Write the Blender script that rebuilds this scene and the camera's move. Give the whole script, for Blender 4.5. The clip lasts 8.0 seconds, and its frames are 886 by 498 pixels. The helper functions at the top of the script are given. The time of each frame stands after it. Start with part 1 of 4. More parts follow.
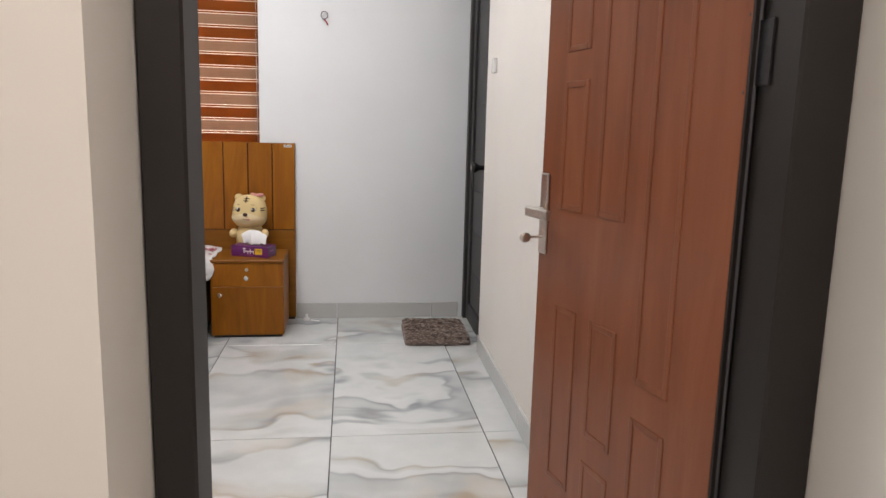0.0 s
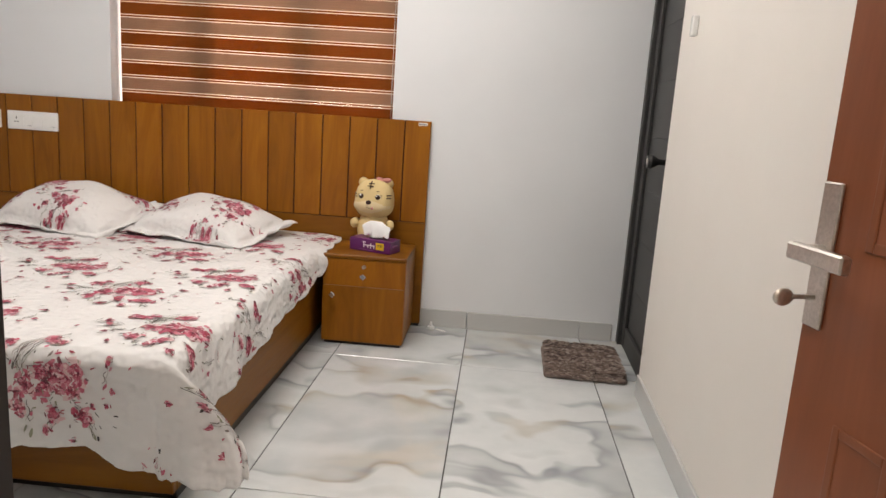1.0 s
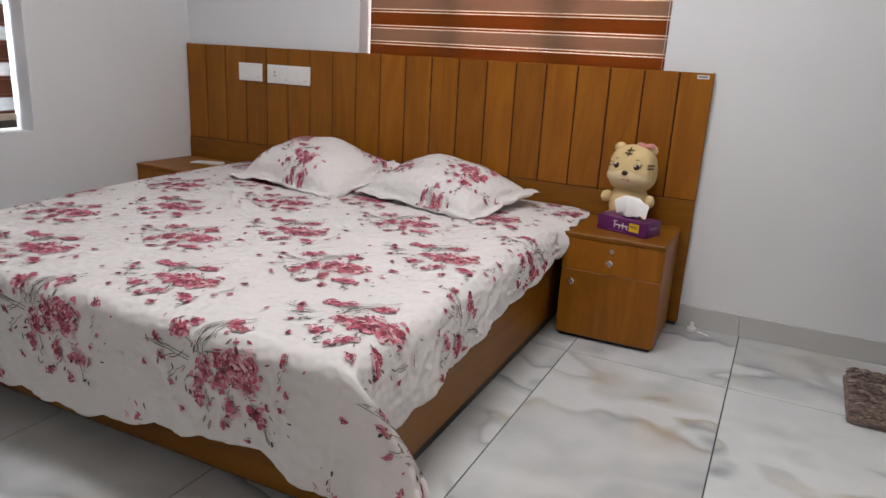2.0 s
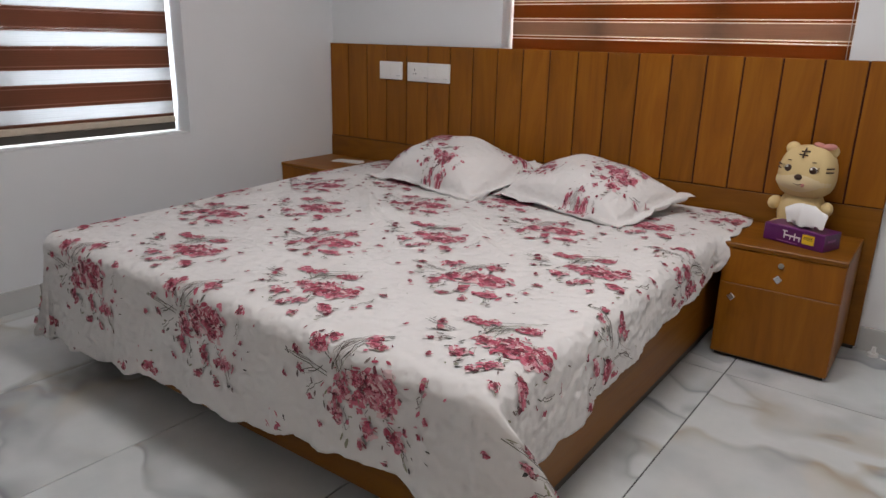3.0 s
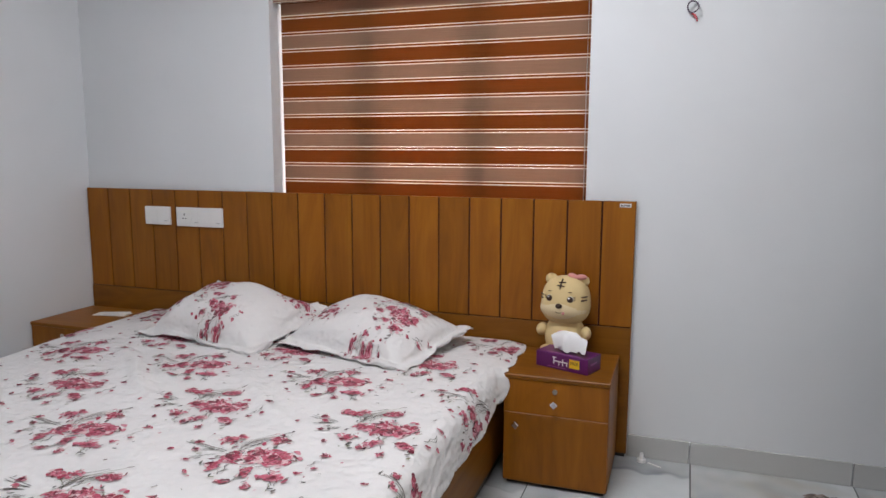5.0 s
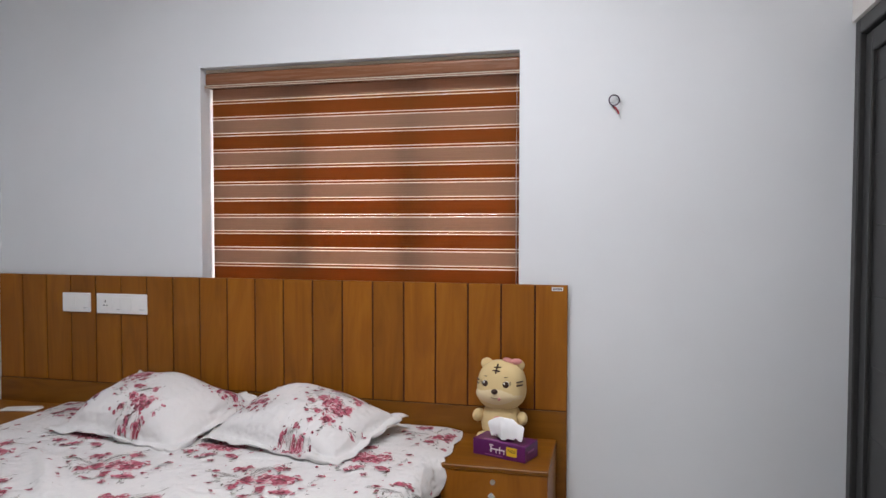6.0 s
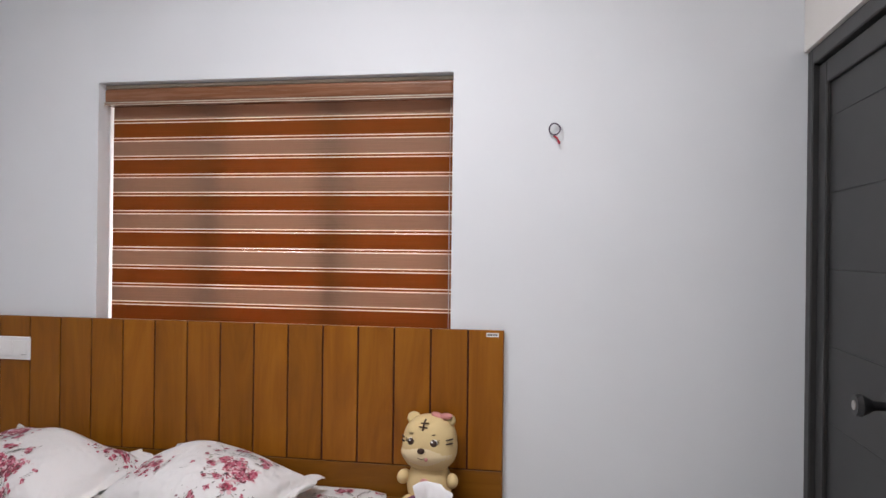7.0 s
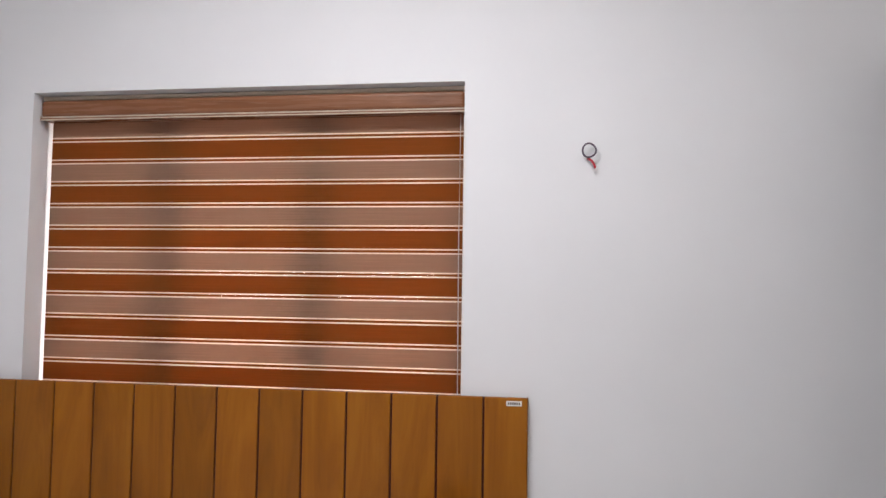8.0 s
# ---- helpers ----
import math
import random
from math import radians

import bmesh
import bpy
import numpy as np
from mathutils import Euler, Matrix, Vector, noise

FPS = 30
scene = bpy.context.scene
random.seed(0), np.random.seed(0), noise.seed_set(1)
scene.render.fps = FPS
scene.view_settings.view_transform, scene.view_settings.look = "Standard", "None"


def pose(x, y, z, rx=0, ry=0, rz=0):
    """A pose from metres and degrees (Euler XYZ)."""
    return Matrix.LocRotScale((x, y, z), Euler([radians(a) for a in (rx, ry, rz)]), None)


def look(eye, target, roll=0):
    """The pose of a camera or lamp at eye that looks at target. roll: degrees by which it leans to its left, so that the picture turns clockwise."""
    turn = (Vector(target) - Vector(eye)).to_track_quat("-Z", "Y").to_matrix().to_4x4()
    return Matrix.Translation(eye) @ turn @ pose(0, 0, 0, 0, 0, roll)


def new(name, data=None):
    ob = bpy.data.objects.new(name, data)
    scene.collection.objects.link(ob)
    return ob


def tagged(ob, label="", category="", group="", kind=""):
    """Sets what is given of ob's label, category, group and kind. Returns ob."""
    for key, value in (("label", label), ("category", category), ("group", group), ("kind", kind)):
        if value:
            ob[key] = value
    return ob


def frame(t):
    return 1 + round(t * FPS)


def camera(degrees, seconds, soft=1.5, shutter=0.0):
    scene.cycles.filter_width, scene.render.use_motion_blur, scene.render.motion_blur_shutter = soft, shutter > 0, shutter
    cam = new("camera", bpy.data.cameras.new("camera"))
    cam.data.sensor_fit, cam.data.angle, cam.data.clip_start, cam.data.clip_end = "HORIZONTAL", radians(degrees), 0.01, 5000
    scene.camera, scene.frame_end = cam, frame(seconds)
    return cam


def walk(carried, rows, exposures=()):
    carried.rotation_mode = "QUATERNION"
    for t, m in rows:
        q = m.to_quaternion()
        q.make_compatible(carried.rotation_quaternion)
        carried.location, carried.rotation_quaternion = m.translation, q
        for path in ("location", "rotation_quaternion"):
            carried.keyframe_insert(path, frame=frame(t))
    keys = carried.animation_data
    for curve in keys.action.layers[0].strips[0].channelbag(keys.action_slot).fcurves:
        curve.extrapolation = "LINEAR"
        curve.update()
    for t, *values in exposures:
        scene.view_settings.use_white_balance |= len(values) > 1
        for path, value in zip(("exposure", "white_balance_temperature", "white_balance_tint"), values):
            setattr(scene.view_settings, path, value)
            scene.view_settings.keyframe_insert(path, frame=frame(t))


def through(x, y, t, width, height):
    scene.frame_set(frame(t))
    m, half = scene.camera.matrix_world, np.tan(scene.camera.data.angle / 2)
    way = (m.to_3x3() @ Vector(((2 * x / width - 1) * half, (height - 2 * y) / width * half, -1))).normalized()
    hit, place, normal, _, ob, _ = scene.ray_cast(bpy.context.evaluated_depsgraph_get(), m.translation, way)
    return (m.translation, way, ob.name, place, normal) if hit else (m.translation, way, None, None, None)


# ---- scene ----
cam = camera(65.0, 8.0, 1.5)
PATH = [
    (0, (0.024, 0.334, 1.162), (0.314, 2.286, 0.838), 1.5),
    (0.5, (0.093, 0.696, 1.128), (0.218, 2.665, 0.802), 2.8),
    (1, (0.065, 1.052, 1.13), (-0.053, 3.012, 0.75), 3.8),
    (1.5, (0.06, 1.362, 1.11), (-0.451, 3.243, 0.664), 3.4),
    (2, (0.016, 1.571, 1.117), (-0.797, 3.315, 0.571), 3.1),
    (2.2, (0.001, 1.615, 1.123), (-0.902, 3.298, 0.528), 2.7),
    (3.3, (-0.105, 1.68, 1.156), (-1.252, 3.215, 0.583), 1.2),
    (3.5, (-0.095, 1.694, 1.177), (-1.206, 3.268, 0.639), 0.7),
    (4, (-0.082, 1.723, 1.219), (-1.008, 3.438, 0.771), 0.2),
    (4.5, (-0.077, 1.732, 1.25), (-0.842, 3.543, 0.885), 0.1),
    (5, (-0.086, 1.733, 1.29), (-0.725, 3.607, 1.01), 0.2),
    (6.5, (-0.083, 1.801, 1.365), (-0.485, 3.76, 1.354), 0.2),
    (7, (-0.052, 2.052, 1.385), (-0.383, 4.024, 1.389), 0.7),
    (7.5, (-0.103, 2.272, 1.383), (-0.371, 4.253, 1.429), 0.9),
    (8, (-0.215, 2.524, 1.427), (-0.497, 4.502, 1.528), 0.8),
]
EXPOSURES = [(0, 0.60, 6900, 13), (0.5, 0.70, 7450, 13), (1, 0.64, 7400, 13), (2, 0.33, 6800, 14), (3.5, 0.07, 6850, 14), (5, 0.38, 6400, 12), (6.5, 0.45, 6450, 14), (8, 0.48, 6700, 16)]
walk(cam, [(t, look(eye, target, roll)) for t, eye, target, roll in PATH], EXPOSURES)

# ---- light ----
world = bpy.data.worlds.new("sky")
scene.world = world
world.use_nodes = True
sky = world.node_tree.nodes.new("ShaderNodeTexSky")
sky.sky_type, sky.sun_disc, sky.sun_elevation, sky.sun_rotation = "NISHITA", False, radians(50), radians(200)
world.node_tree.links.new(sky.outputs[0], world.node_tree.nodes["Background"].inputs[0])
world.node_tree.nodes["Background"].inputs[1].default_value = 0.12


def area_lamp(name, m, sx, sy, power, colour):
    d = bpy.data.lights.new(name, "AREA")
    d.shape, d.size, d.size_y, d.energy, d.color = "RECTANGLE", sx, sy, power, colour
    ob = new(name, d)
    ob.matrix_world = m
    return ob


# daylight outside the two windows, an added unseen room fill, and the unseen hall lamp
area_lamp("daylight_side", pose(-3.52, 2.93, 1.4, 0, -90, 0), 1.7, 1.7, 118, (0.80, 0.91, 1.0))
area_lamp("daylight_back", pose(-1.15, 5.65, 1.20, -90, 0, 0), 1.3, 0.8, 36, (1.0, 0.93, 0.86))
area_lamp("room_fill", pose(-0.75, 3.2, 2.87), 1.0, 0.4, 34, (0.97, 0.98, 1.0))
area_lamp("hall_lamp", pose(0.15, -0.2, 2.87), 0.7, 0.7, 31, (1.0, 0.91, 0.86))

# ---- materials ----


def material(name):
    m = bpy.data.materials.new(name)
    m.use_nodes = True
    nt = m.node_tree
    return m, nt, nt.nodes["Principled BSDF"]


def node(nt, kind, **values):
    n = nt.nodes.new(kind)
    for key, v in values.items():
        n.inputs[key.replace("_", " ")].default_value = v
    return n


def coords(nt, scale=(1, 1, 1), spread=0.0, space="Object"):
    tc = nt.nodes.new("ShaderNodeTexCoord")
    mp = nt.nodes.new("ShaderNodeMapping")
    mp.inputs["Scale"].default_value = scale
    nt.links.new(tc.outputs[space], mp.inputs["Vector"])
    if spread:
        info = nt.nodes.new("ShaderNodeObjectInfo")
        mul = node(nt, "ShaderNodeVectorMath")
        mul.operation = "MULTIPLY"
        mul.inputs[1].default_value = (spread, spread * 0.7, spread * 1.3)
        nt.links.new(info.outputs["Random"], mul.inputs[0])
        nt.links.new(mul.outputs[0], mp.inputs["Location"])
    return mp.outputs[0]


def ramp(nt, fac, stops):
    r = nt.nodes.new("ShaderNodeValToRGB")
    while len(r.color_ramp.elements) < len(stops):
        r.color_ramp.elements.new(0.5)
    for e, (at, c) in zip(r.color_ramp.elements, stops):
        e.position, e.color = at, (*c, 1)
    nt.links.new(fac, r.inputs[0])
    return r.outputs[0]


def noise_tex(nt, vec, scale, detail=3.0, rough=0.55, distortion=0.0):
    n = node(nt, "ShaderNodeTexNoise", Scale=scale, Detail=detail, Roughness=rough, Distortion=distortion)
    nt.links.new(vec, n.inputs["Vector"])
    return n.outputs["Fac"]


def mix(nt, fac, a, b, blend="MIX"):
    n = nt.nodes.new("ShaderNodeMix")
    n.data_type, n.blend_type = "RGBA", blend
    for key, v in ((0, fac), (6, a), (7, b)):
        if isinstance(v, (int, float)):
            n.inputs[key].default_value = v
        elif isinstance(v, tuple):
            n.inputs[key].default_value = (*v, 1)
        else:
            nt.links.new(v, n.inputs[key])
    return n.outputs[2]


def bump(nt, bsdf, height, strength, distance=0.002):
    b = node(nt, "ShaderNodeBump", Strength=strength, Distance=distance)
    nt.links.new(height, b.inputs["Height"])
    nt.links.new(b.outputs[0], bsdf.inputs["Normal"])


def paint(name, colour, rough=0.6, vary=0.06, grain=0.15):
    m, nt, b = material(name)
    v = coords(nt)
    big = noise_tex(nt, v, 1.3, 4)
    dark = tuple(c * (1 - vary) for c in colour)
    fine = noise_tex(nt, v, 220, 2)
    c = ramp(nt, big, [(0.3, dark), (0.7, colour)])
    nt.links.new(c, b.inputs["Base Color"])
    b.inputs["Roughness"].default_value = rough
    bump(nt, b, fine, grain, 0.0006)
    return m


def timber(name, dark, mid, light, along="z", rough=0.35, spread=9.0, coat=0.0, streak=1.0):
    m, nt, b = material(name)
    long, across = 1.3, 9.0
    sc = {"z": (across, across, long), "x": (long, across, across), "y": (across, long, across)}[along]
    v = coords(nt, sc, spread)
    grain = noise_tex(nt, v, 1.0, 5, 0.6, 1.6 * streak)
    c = ramp(nt, grain, [(0.30, dark), (0.5, mid), (0.72, light)])
    sc2 = tuple(s * 9 if s > 2 else s * 3 for s in sc)
    fine = noise_tex(nt, coords(nt, sc2, spread), 1.0, 3)
    c = mix(nt, 0.12, c, ramp(nt, fine, [(0.35, dark), (0.65, light)]))
    info = nt.nodes.new("ShaderNodeObjectInfo")
    tone = ramp(nt, info.outputs["Random"], [(0, (0.86, 0.86, 0.86)), (1, (1.08, 1.06, 1.04))])
    c = mix(nt, 1.0, c, tone, "MULTIPLY")
    nt.links.new(c, b.inputs["Base Color"])
    r = nt.nodes.new("ShaderNodeMapRange")
    r.inputs["To Min"].default_value, r.inputs["To Max"].default_value = rough - 0.06, rough + 0.1
    nt.links.new(fine, r.inputs[0])
    nt.links.new(r.outputs[0], b.inputs["Roughness"])
    b.inputs["Coat Weight"].default_value = coat
    b.inputs["Specular IOR Level"].default_value = 0.32
    bump(nt, b, fine, 0.12, 0.0006)
    return m


def plain(name, colour, rough=0.5, metal=0.0, vary=0.1, scale=40.0):
    m, nt, b = material(name)
    n = noise_tex(nt, coords(nt), scale, 3)
    c = ramp(nt, n, [(0.3, tuple(x * (1 - vary) for x in colour)), (0.7, colour)])
    nt.links.new(c, b.inputs["Base Color"])
    b.inputs["Roughness"].default_value, b.inputs["Metallic"].default_value = rough, metal
    bump(nt, b, n, 0.05, 0.0005)
    return m


def marble(name, spread):
    m, nt, b = material(name)
    v = coords(nt, (1.0, 1.0, 1.0), spread)
    warp = node(nt, "ShaderNodeTexNoise", Scale=1.6, Detail=3.0, Roughness=0.5)
    nt.links.new(v, warp.inputs["Vector"])
    add = node(nt, "ShaderNodeVectorMath")
    add.operation = "MULTIPLY_ADD"
    add.inputs[1].default_value = (0.75, 0.75, 0.75)
    nt.links.new(warp.outputs["Color"], add.inputs[0])
    nt.links.new(v, add.inputs[2])
    mp = nt.nodes.new("ShaderNodeMapping")
    mp.inputs["Rotation"].default_value = (0, 0, radians(-14))
    mp.inputs["Scale"].default_value = (0.42, 1.45, 1)
    nt.links.new(add.outputs[0], mp.inputs["Vector"])
    n = noise_tex(nt, mp.outputs[0], 1.0, 3, 0.45, 0.35)
    k0, k1 = (0, 0, 0), (1, 1, 1)
    mask = ramp(nt, n, [(0.0, k0), (0.38, k0), (0.455, (0.55,) * 3), (0.475, (0.95,) * 3), (0.492, (0.08,) * 3), (0.54, k0),
                        (0.59, (0.50,) * 3), (0.603, (0.88,) * 3), (0.618, (0.05,) * 3), (0.72, (0.08,) * 3), (1.0, (0.15,) * 3)])
    soft = noise_tex(nt, v, 1.9, 4, 0.55, 0.6)
    vein = ramp(nt, soft, [(0.40, (0.22, 0.24, 0.265)), (0.52, (0.27, 0.28, 0.285)), (0.60, (0.38, 0.32, 0.24))])
    cloud = noise_tex(nt, v, 6.0, 4, 0.6)
    field = ramp(nt, cloud, [(0.3, (0.545, 0.58, 0.59)), (0.7, (0.625, 0.65, 0.655))])
    patchy = ramp(nt, noise_tex(nt, v, 2.6, 2), [(0.34, (0.42,) * 3), (0.58, k1)])
    c = mix(nt, mix(nt, 1.0, mask, patchy, "MULTIPLY"), field, vein)
    nt.links.new(c, b.inputs["Base Color"])
    b.inputs["Roughness"].default_value = 0.06
    b.inputs["IOR"].default_value = 1.5
    return m


def cloth(name, colour):
    m, nt, b = material(name)
    v = coords(nt)
    cell = node(nt, "ShaderNodeTexVoronoi", Scale=40.0)
    cell.feature = "SMOOTH_F1"
    nt.links.new(v, cell.inputs["Vector"])
    weave = noise_tex(nt, v, 600, 2)
    big = noise_tex(nt, v, 5, 4)
    c = ramp(nt, big, [(0.3, tuple(x * 0.94 for x in colour)), (0.7, colour)])
    nt.links.new(c, b.inputs["Base Color"])
    b.inputs["Roughness"].default_value = 0.75
    b.inputs["Sheen Weight"].default_value = 0.15
    s = nt.nodes.new("ShaderNodeMath")
    s.operation = "MULTIPLY_ADD"
    s.inputs[1].default_value = 0.15
    nt.links.new(weave, s.inputs[0])
    nt.links.new(cell.outputs["Distance"], s.inputs[2])
    bump(nt, b, s.outputs[0], 0.8, 0.008)
    return m


def print_ink():
    m, nt, b = material("printed_flowers")
    a = nt.nodes.new("ShaderNodeVertexColor")
    a.layer_name = "ink"
    n = noise_tex(nt, coords(nt), 90, 3)
    c = mix(nt, ramp(nt, n, [(0.50, (0, 0, 0)), (0.75, (0.25, 0.25, 0.25))]), a.outputs[0], (0.75, 0.62, 0.60))
    nt.links.new(c, b.inputs["Base Color"])
    b.inputs["Roughness"].default_value = 0.8
    return m


def sheer(name, colour, through, solid=0.45):
    """A see-through woven band: part open, part lit through."""
    m, nt, b = material(name)
    out = nt.nodes["Material Output"]
    n = noise_tex(nt, coords(nt, (3, 3, 900)), 1.0, 2)
    c = ramp(nt, n, [(0.3, tuple(x * 0.8 for x in colour)), (0.7, colour)])
    tr = nt.nodes.new("ShaderNodeBsdfTranslucent")
    df = nt.nodes.new("ShaderNodeBsdfDiffuse")
    op = nt.nodes.new("ShaderNodeBsdfTransparent")
    nt.links.new(c, tr.inputs[0])
    nt.links.new(c, df.inputs[0])
    one = nt.nodes.new("ShaderNodeMixShader")
    one.inputs[0].default_value = solid
    two = nt.nodes.new("ShaderNodeMixShader")
    two.inputs[0].default_value = through
    nt.links.new(tr.outputs[0], one.inputs[1])
    nt.links.new(df.outputs[0], one.inputs[2])
    nt.links.new(one.outputs[0], two.inputs[1])
    nt.links.new(op.outputs[0], two.inputs[2])
    nt.links.new(two.outputs[0], out.inputs[0])
    return m


def shaggy(name):
    m, nt, b = material(name)
    v = coords(nt, (6, 30, 10), 0)
    n = noise_tex(nt, v, 1.2, 5, 0.7, 1.0)
    c = ramp(nt, n, [(0.25, (0.03, 0.025, 0.025)), (0.42, (0.11, 0.078, 0.065)), (0.55, (0.27, 0.205, 0.175)), (0.7, (0.44, 0.39, 0.35))])
    isl = nt.nodes.new("ShaderNodeNewGeometry")
    c = mix(nt, 0.55, c, ramp(nt, isl.outputs["Random Per Island"], [(0, (0.03, 0.025, 0.025)), (0.4, (0.10, 0.07, 0.06)), (0.75, (0.29, 0.22, 0.19)), (1, (0.50, 0.45, 0.41))]))
    nt.links.new(c, b.inputs["Base Color"])
    b.inputs["Roughness"].default_value = 0.95
    return m


WALL = paint("white_wall_paint", (0.75, 0.775, 0.80))
CREAM = paint("cream_wall_paint", (0.765, 0.73, 0.69))
HALL = paint("hall_wall_paint", (0.69, 0.67, 0.635))
CEIL = paint("ceiling_paint", (0.82, 0.82, 0.81))
GROUT = plain("dark_grout", (0.06, 0.06, 0.06), 0.9)
MARBLE = marble("polished_marble_tile", 37.0)
SKIRT = paint("grey_skirting_tile", (0.55, 0.56, 0.555), 0.16, 0.14, 0.02)
TEAK = timber("teak_laminate", (0.205, 0.066, 0.003), (0.268, 0.091, 0.0035), (0.330, 0.124, 0.006), "z", 0.40)
TEAKX = timber("teak_laminate_across", (0.18, 0.060, 0.003), (0.235, 0.085, 0.0045), (0.285, 0.113, 0.008), "x", 0.42)
TEAKY = timber("teak_laminate_deep", (0.20, 0.072, 0.005), (0.25, 0.096, 0.007), (0.295, 0.12, 0.010), "y", 0.42)
GROOVE = plain("dark_groove", (0.050, 0.006, 0.004), 0.9)
DOORWOOD = timber("red_brown_door_laminate", (0.165, 0.050, 0.021), (0.212, 0.067, 0.029), (0.268, 0.094, 0.044), "z", 0.33, 3.0, 0.15, 0.35)
BLACKWOOD = plain("black_brown_paint", (0.0095, 0.0065, 0.0055), 0.5, 0, 0.3, 12)
GREYDOOR = plain("dark_grey_door_paint", (0.026, 0.0257, 0.0255), 0.45, 0, 0.15, 9)
GREYFRAME = plain("charcoal_frame_paint", (0.036, 0.0355, 0.0355), 0.45, 0, 0.15, 9)
BLACK = plain("black_plastic", (0.012, 0.012, 0.013), 0.35)
STEEL = plain("brushed_steel", (0.62, 0.58, 0.54), 0.32, 1.0, 0.2, 200)
DARKSTEEL = plain("dark_steel", (0.10, 0.10, 0.105), 0.4, 1.0, 0.2, 90)
CHROME = plain("chrome", (0.80, 0.80, 0.82), 0.12, 1.0, 0.05)
WHITEPLASTIC = plain("white_plastic", (0.84, 0.84, 0.83), 0.22, 0, 0.04)
SEAL = plain("grey_rubber", (0.06, 0.06, 0.065), 0.6)
GREYPLASTIC = plain("grey_plastic", (0.30, 0.30, 0.30), 0.4)
FABRIC = cloth("white_quilted_cotton", (0.76, 0.75, 0.745))
INK = print_ink()
BLINDBROWN = sheer("brown_blind_band", (0.30, 0.096, 0.026), 0.0, 0.55)
BLINDSHEER = sheer("brown_blind_sheer", (0.37, 0.236, 0.172), 0.0, 0.5)
BLINDOPEN = sheer("white_blind_sheer", (0.50, 0.505, 0.51), 0.022)
BLINDDARK = sheer("dark_brown_blind_band", (0.19, 0.092, 0.062), 0.0, 0.6)
THREADDARK = sheer("brown_blind_thread", (0.30, 0.17, 0.13), 0.0, 0.6)
THREAD = sheer("cream_blind_thread", (0.97, 0.84, 0.72), 0.0, 0.45)
RAIL = plain("beige_blind_rail", (0.58, 0.50, 0.40), 0.35)
DARKGAP = plain("dark_gap_fill", (0.07, 0.065, 0.055), 0.5)
VALANCE = timber("brown_blind_valance", (0.17, 0.072, 0.036), (0.22, 0.095, 0.048), (0.28, 0.135, 0.08), "x", 0.25)
PVC = plain("white_window_frame", (0.80, 0.80, 0.79), 0.3, 0, 0.03)
MAT = shaggy("grey_brown_shag")
PLUSH = paint("cream_yellow_plush", (0.72, 0.55, 0.28), 0.95, 0.1, 0.8)
MUZZLE = paint("pale_plush", (0.74, 0.60, 0.37), 0.95, 0.08, 0.8)
PINK = paint("pink_plush", (0.62, 0.27, 0.25), 0.9, 0.1, 0.6)
DARKBROWN = plain("dark_brown_thread", (0.05, 0.022, 0.012), 0.6)
PURPLE = plain("purple_carton", (0.115, 0.010, 0.115), 0.35, 0, 0.12, 25)
VIOLET = plain("light_purple_print", (0.30, 0.09, 0.28), 0.4)
WHITEINK = plain("white_print", (0.85, 0.82, 0.85), 0.5)
YELLOW = plain("yellow_print", (0.80, 0.52, 0.02), 0.5)
TISSUE = paint("white_tissue", (0.86, 0.86, 0.87), 0.9, 0.03, 0.3)
PAPER = paint("white_paper", (0.80, 0.80, 0.78), 0.8, 0.04, 0.3)
REDWIRE = plain("red_wire", (0.45, 0.02, 0.04), 0.45)
BLUEWIRE = plain("purple_black_wire", (0.07, 0.045, 0.08), 0.45)

glass, gnt, gb = material("window_glass")
gb.inputs["Transmission Weight"].default_value, gb.inputs["Roughness"].default_value, gb.inputs["IOR"].default_value = 1.0, 0.02, 1.45

# ---- mesh helpers ----


def add_box(bm, lo, hi, bevel=0.0, m=None, mat=0, segs=1):
    cx, sz = [(a + b) / 2 for a, b in zip(lo, hi)], [b - a for a, b in zip(lo, hi)]
    r = bmesh.ops.create_cube(bm, size=1, matrix=(m or Matrix()) @ Matrix.LocRotScale(cx, None, sz))
    vs = r["verts"]
    fs = {f for v in vs for f in v.link_faces}
    for f in fs:
        f.material_index = mat
    if bevel:
        es = {e for v in vs for e in v.link_edges}
        r = bmesh.ops.bevel(bm, geom=list(es), offset=bevel, segments=segs, affect="EDGES", profile=0.5)
        for f in r["faces"]:
            f.material_index = mat


def add_cyl(bm, m, r1, r2, depth, seg=20, mat=0):
    r = bmesh.ops.create_cone(bm, cap_ends=True, segments=seg, radius1=r1, radius2=r2, depth=depth, matrix=m)
    for f in {f for v in r["verts"] for f in v.link_faces}:
        f.material_index = mat


def add_ball(bm, centre, radii, mat=0, turn=None, u=20, v=14):
    m = Matrix.LocRotScale(centre, turn, radii)
    r = bmesh.ops.create_uvsphere(bm, u_segments=u, v_segments=v, radius=1, matrix=m)
    for f in {f for w in r["verts"] for f in w.link_faces}:
        f.material_index, f.smooth = mat, True


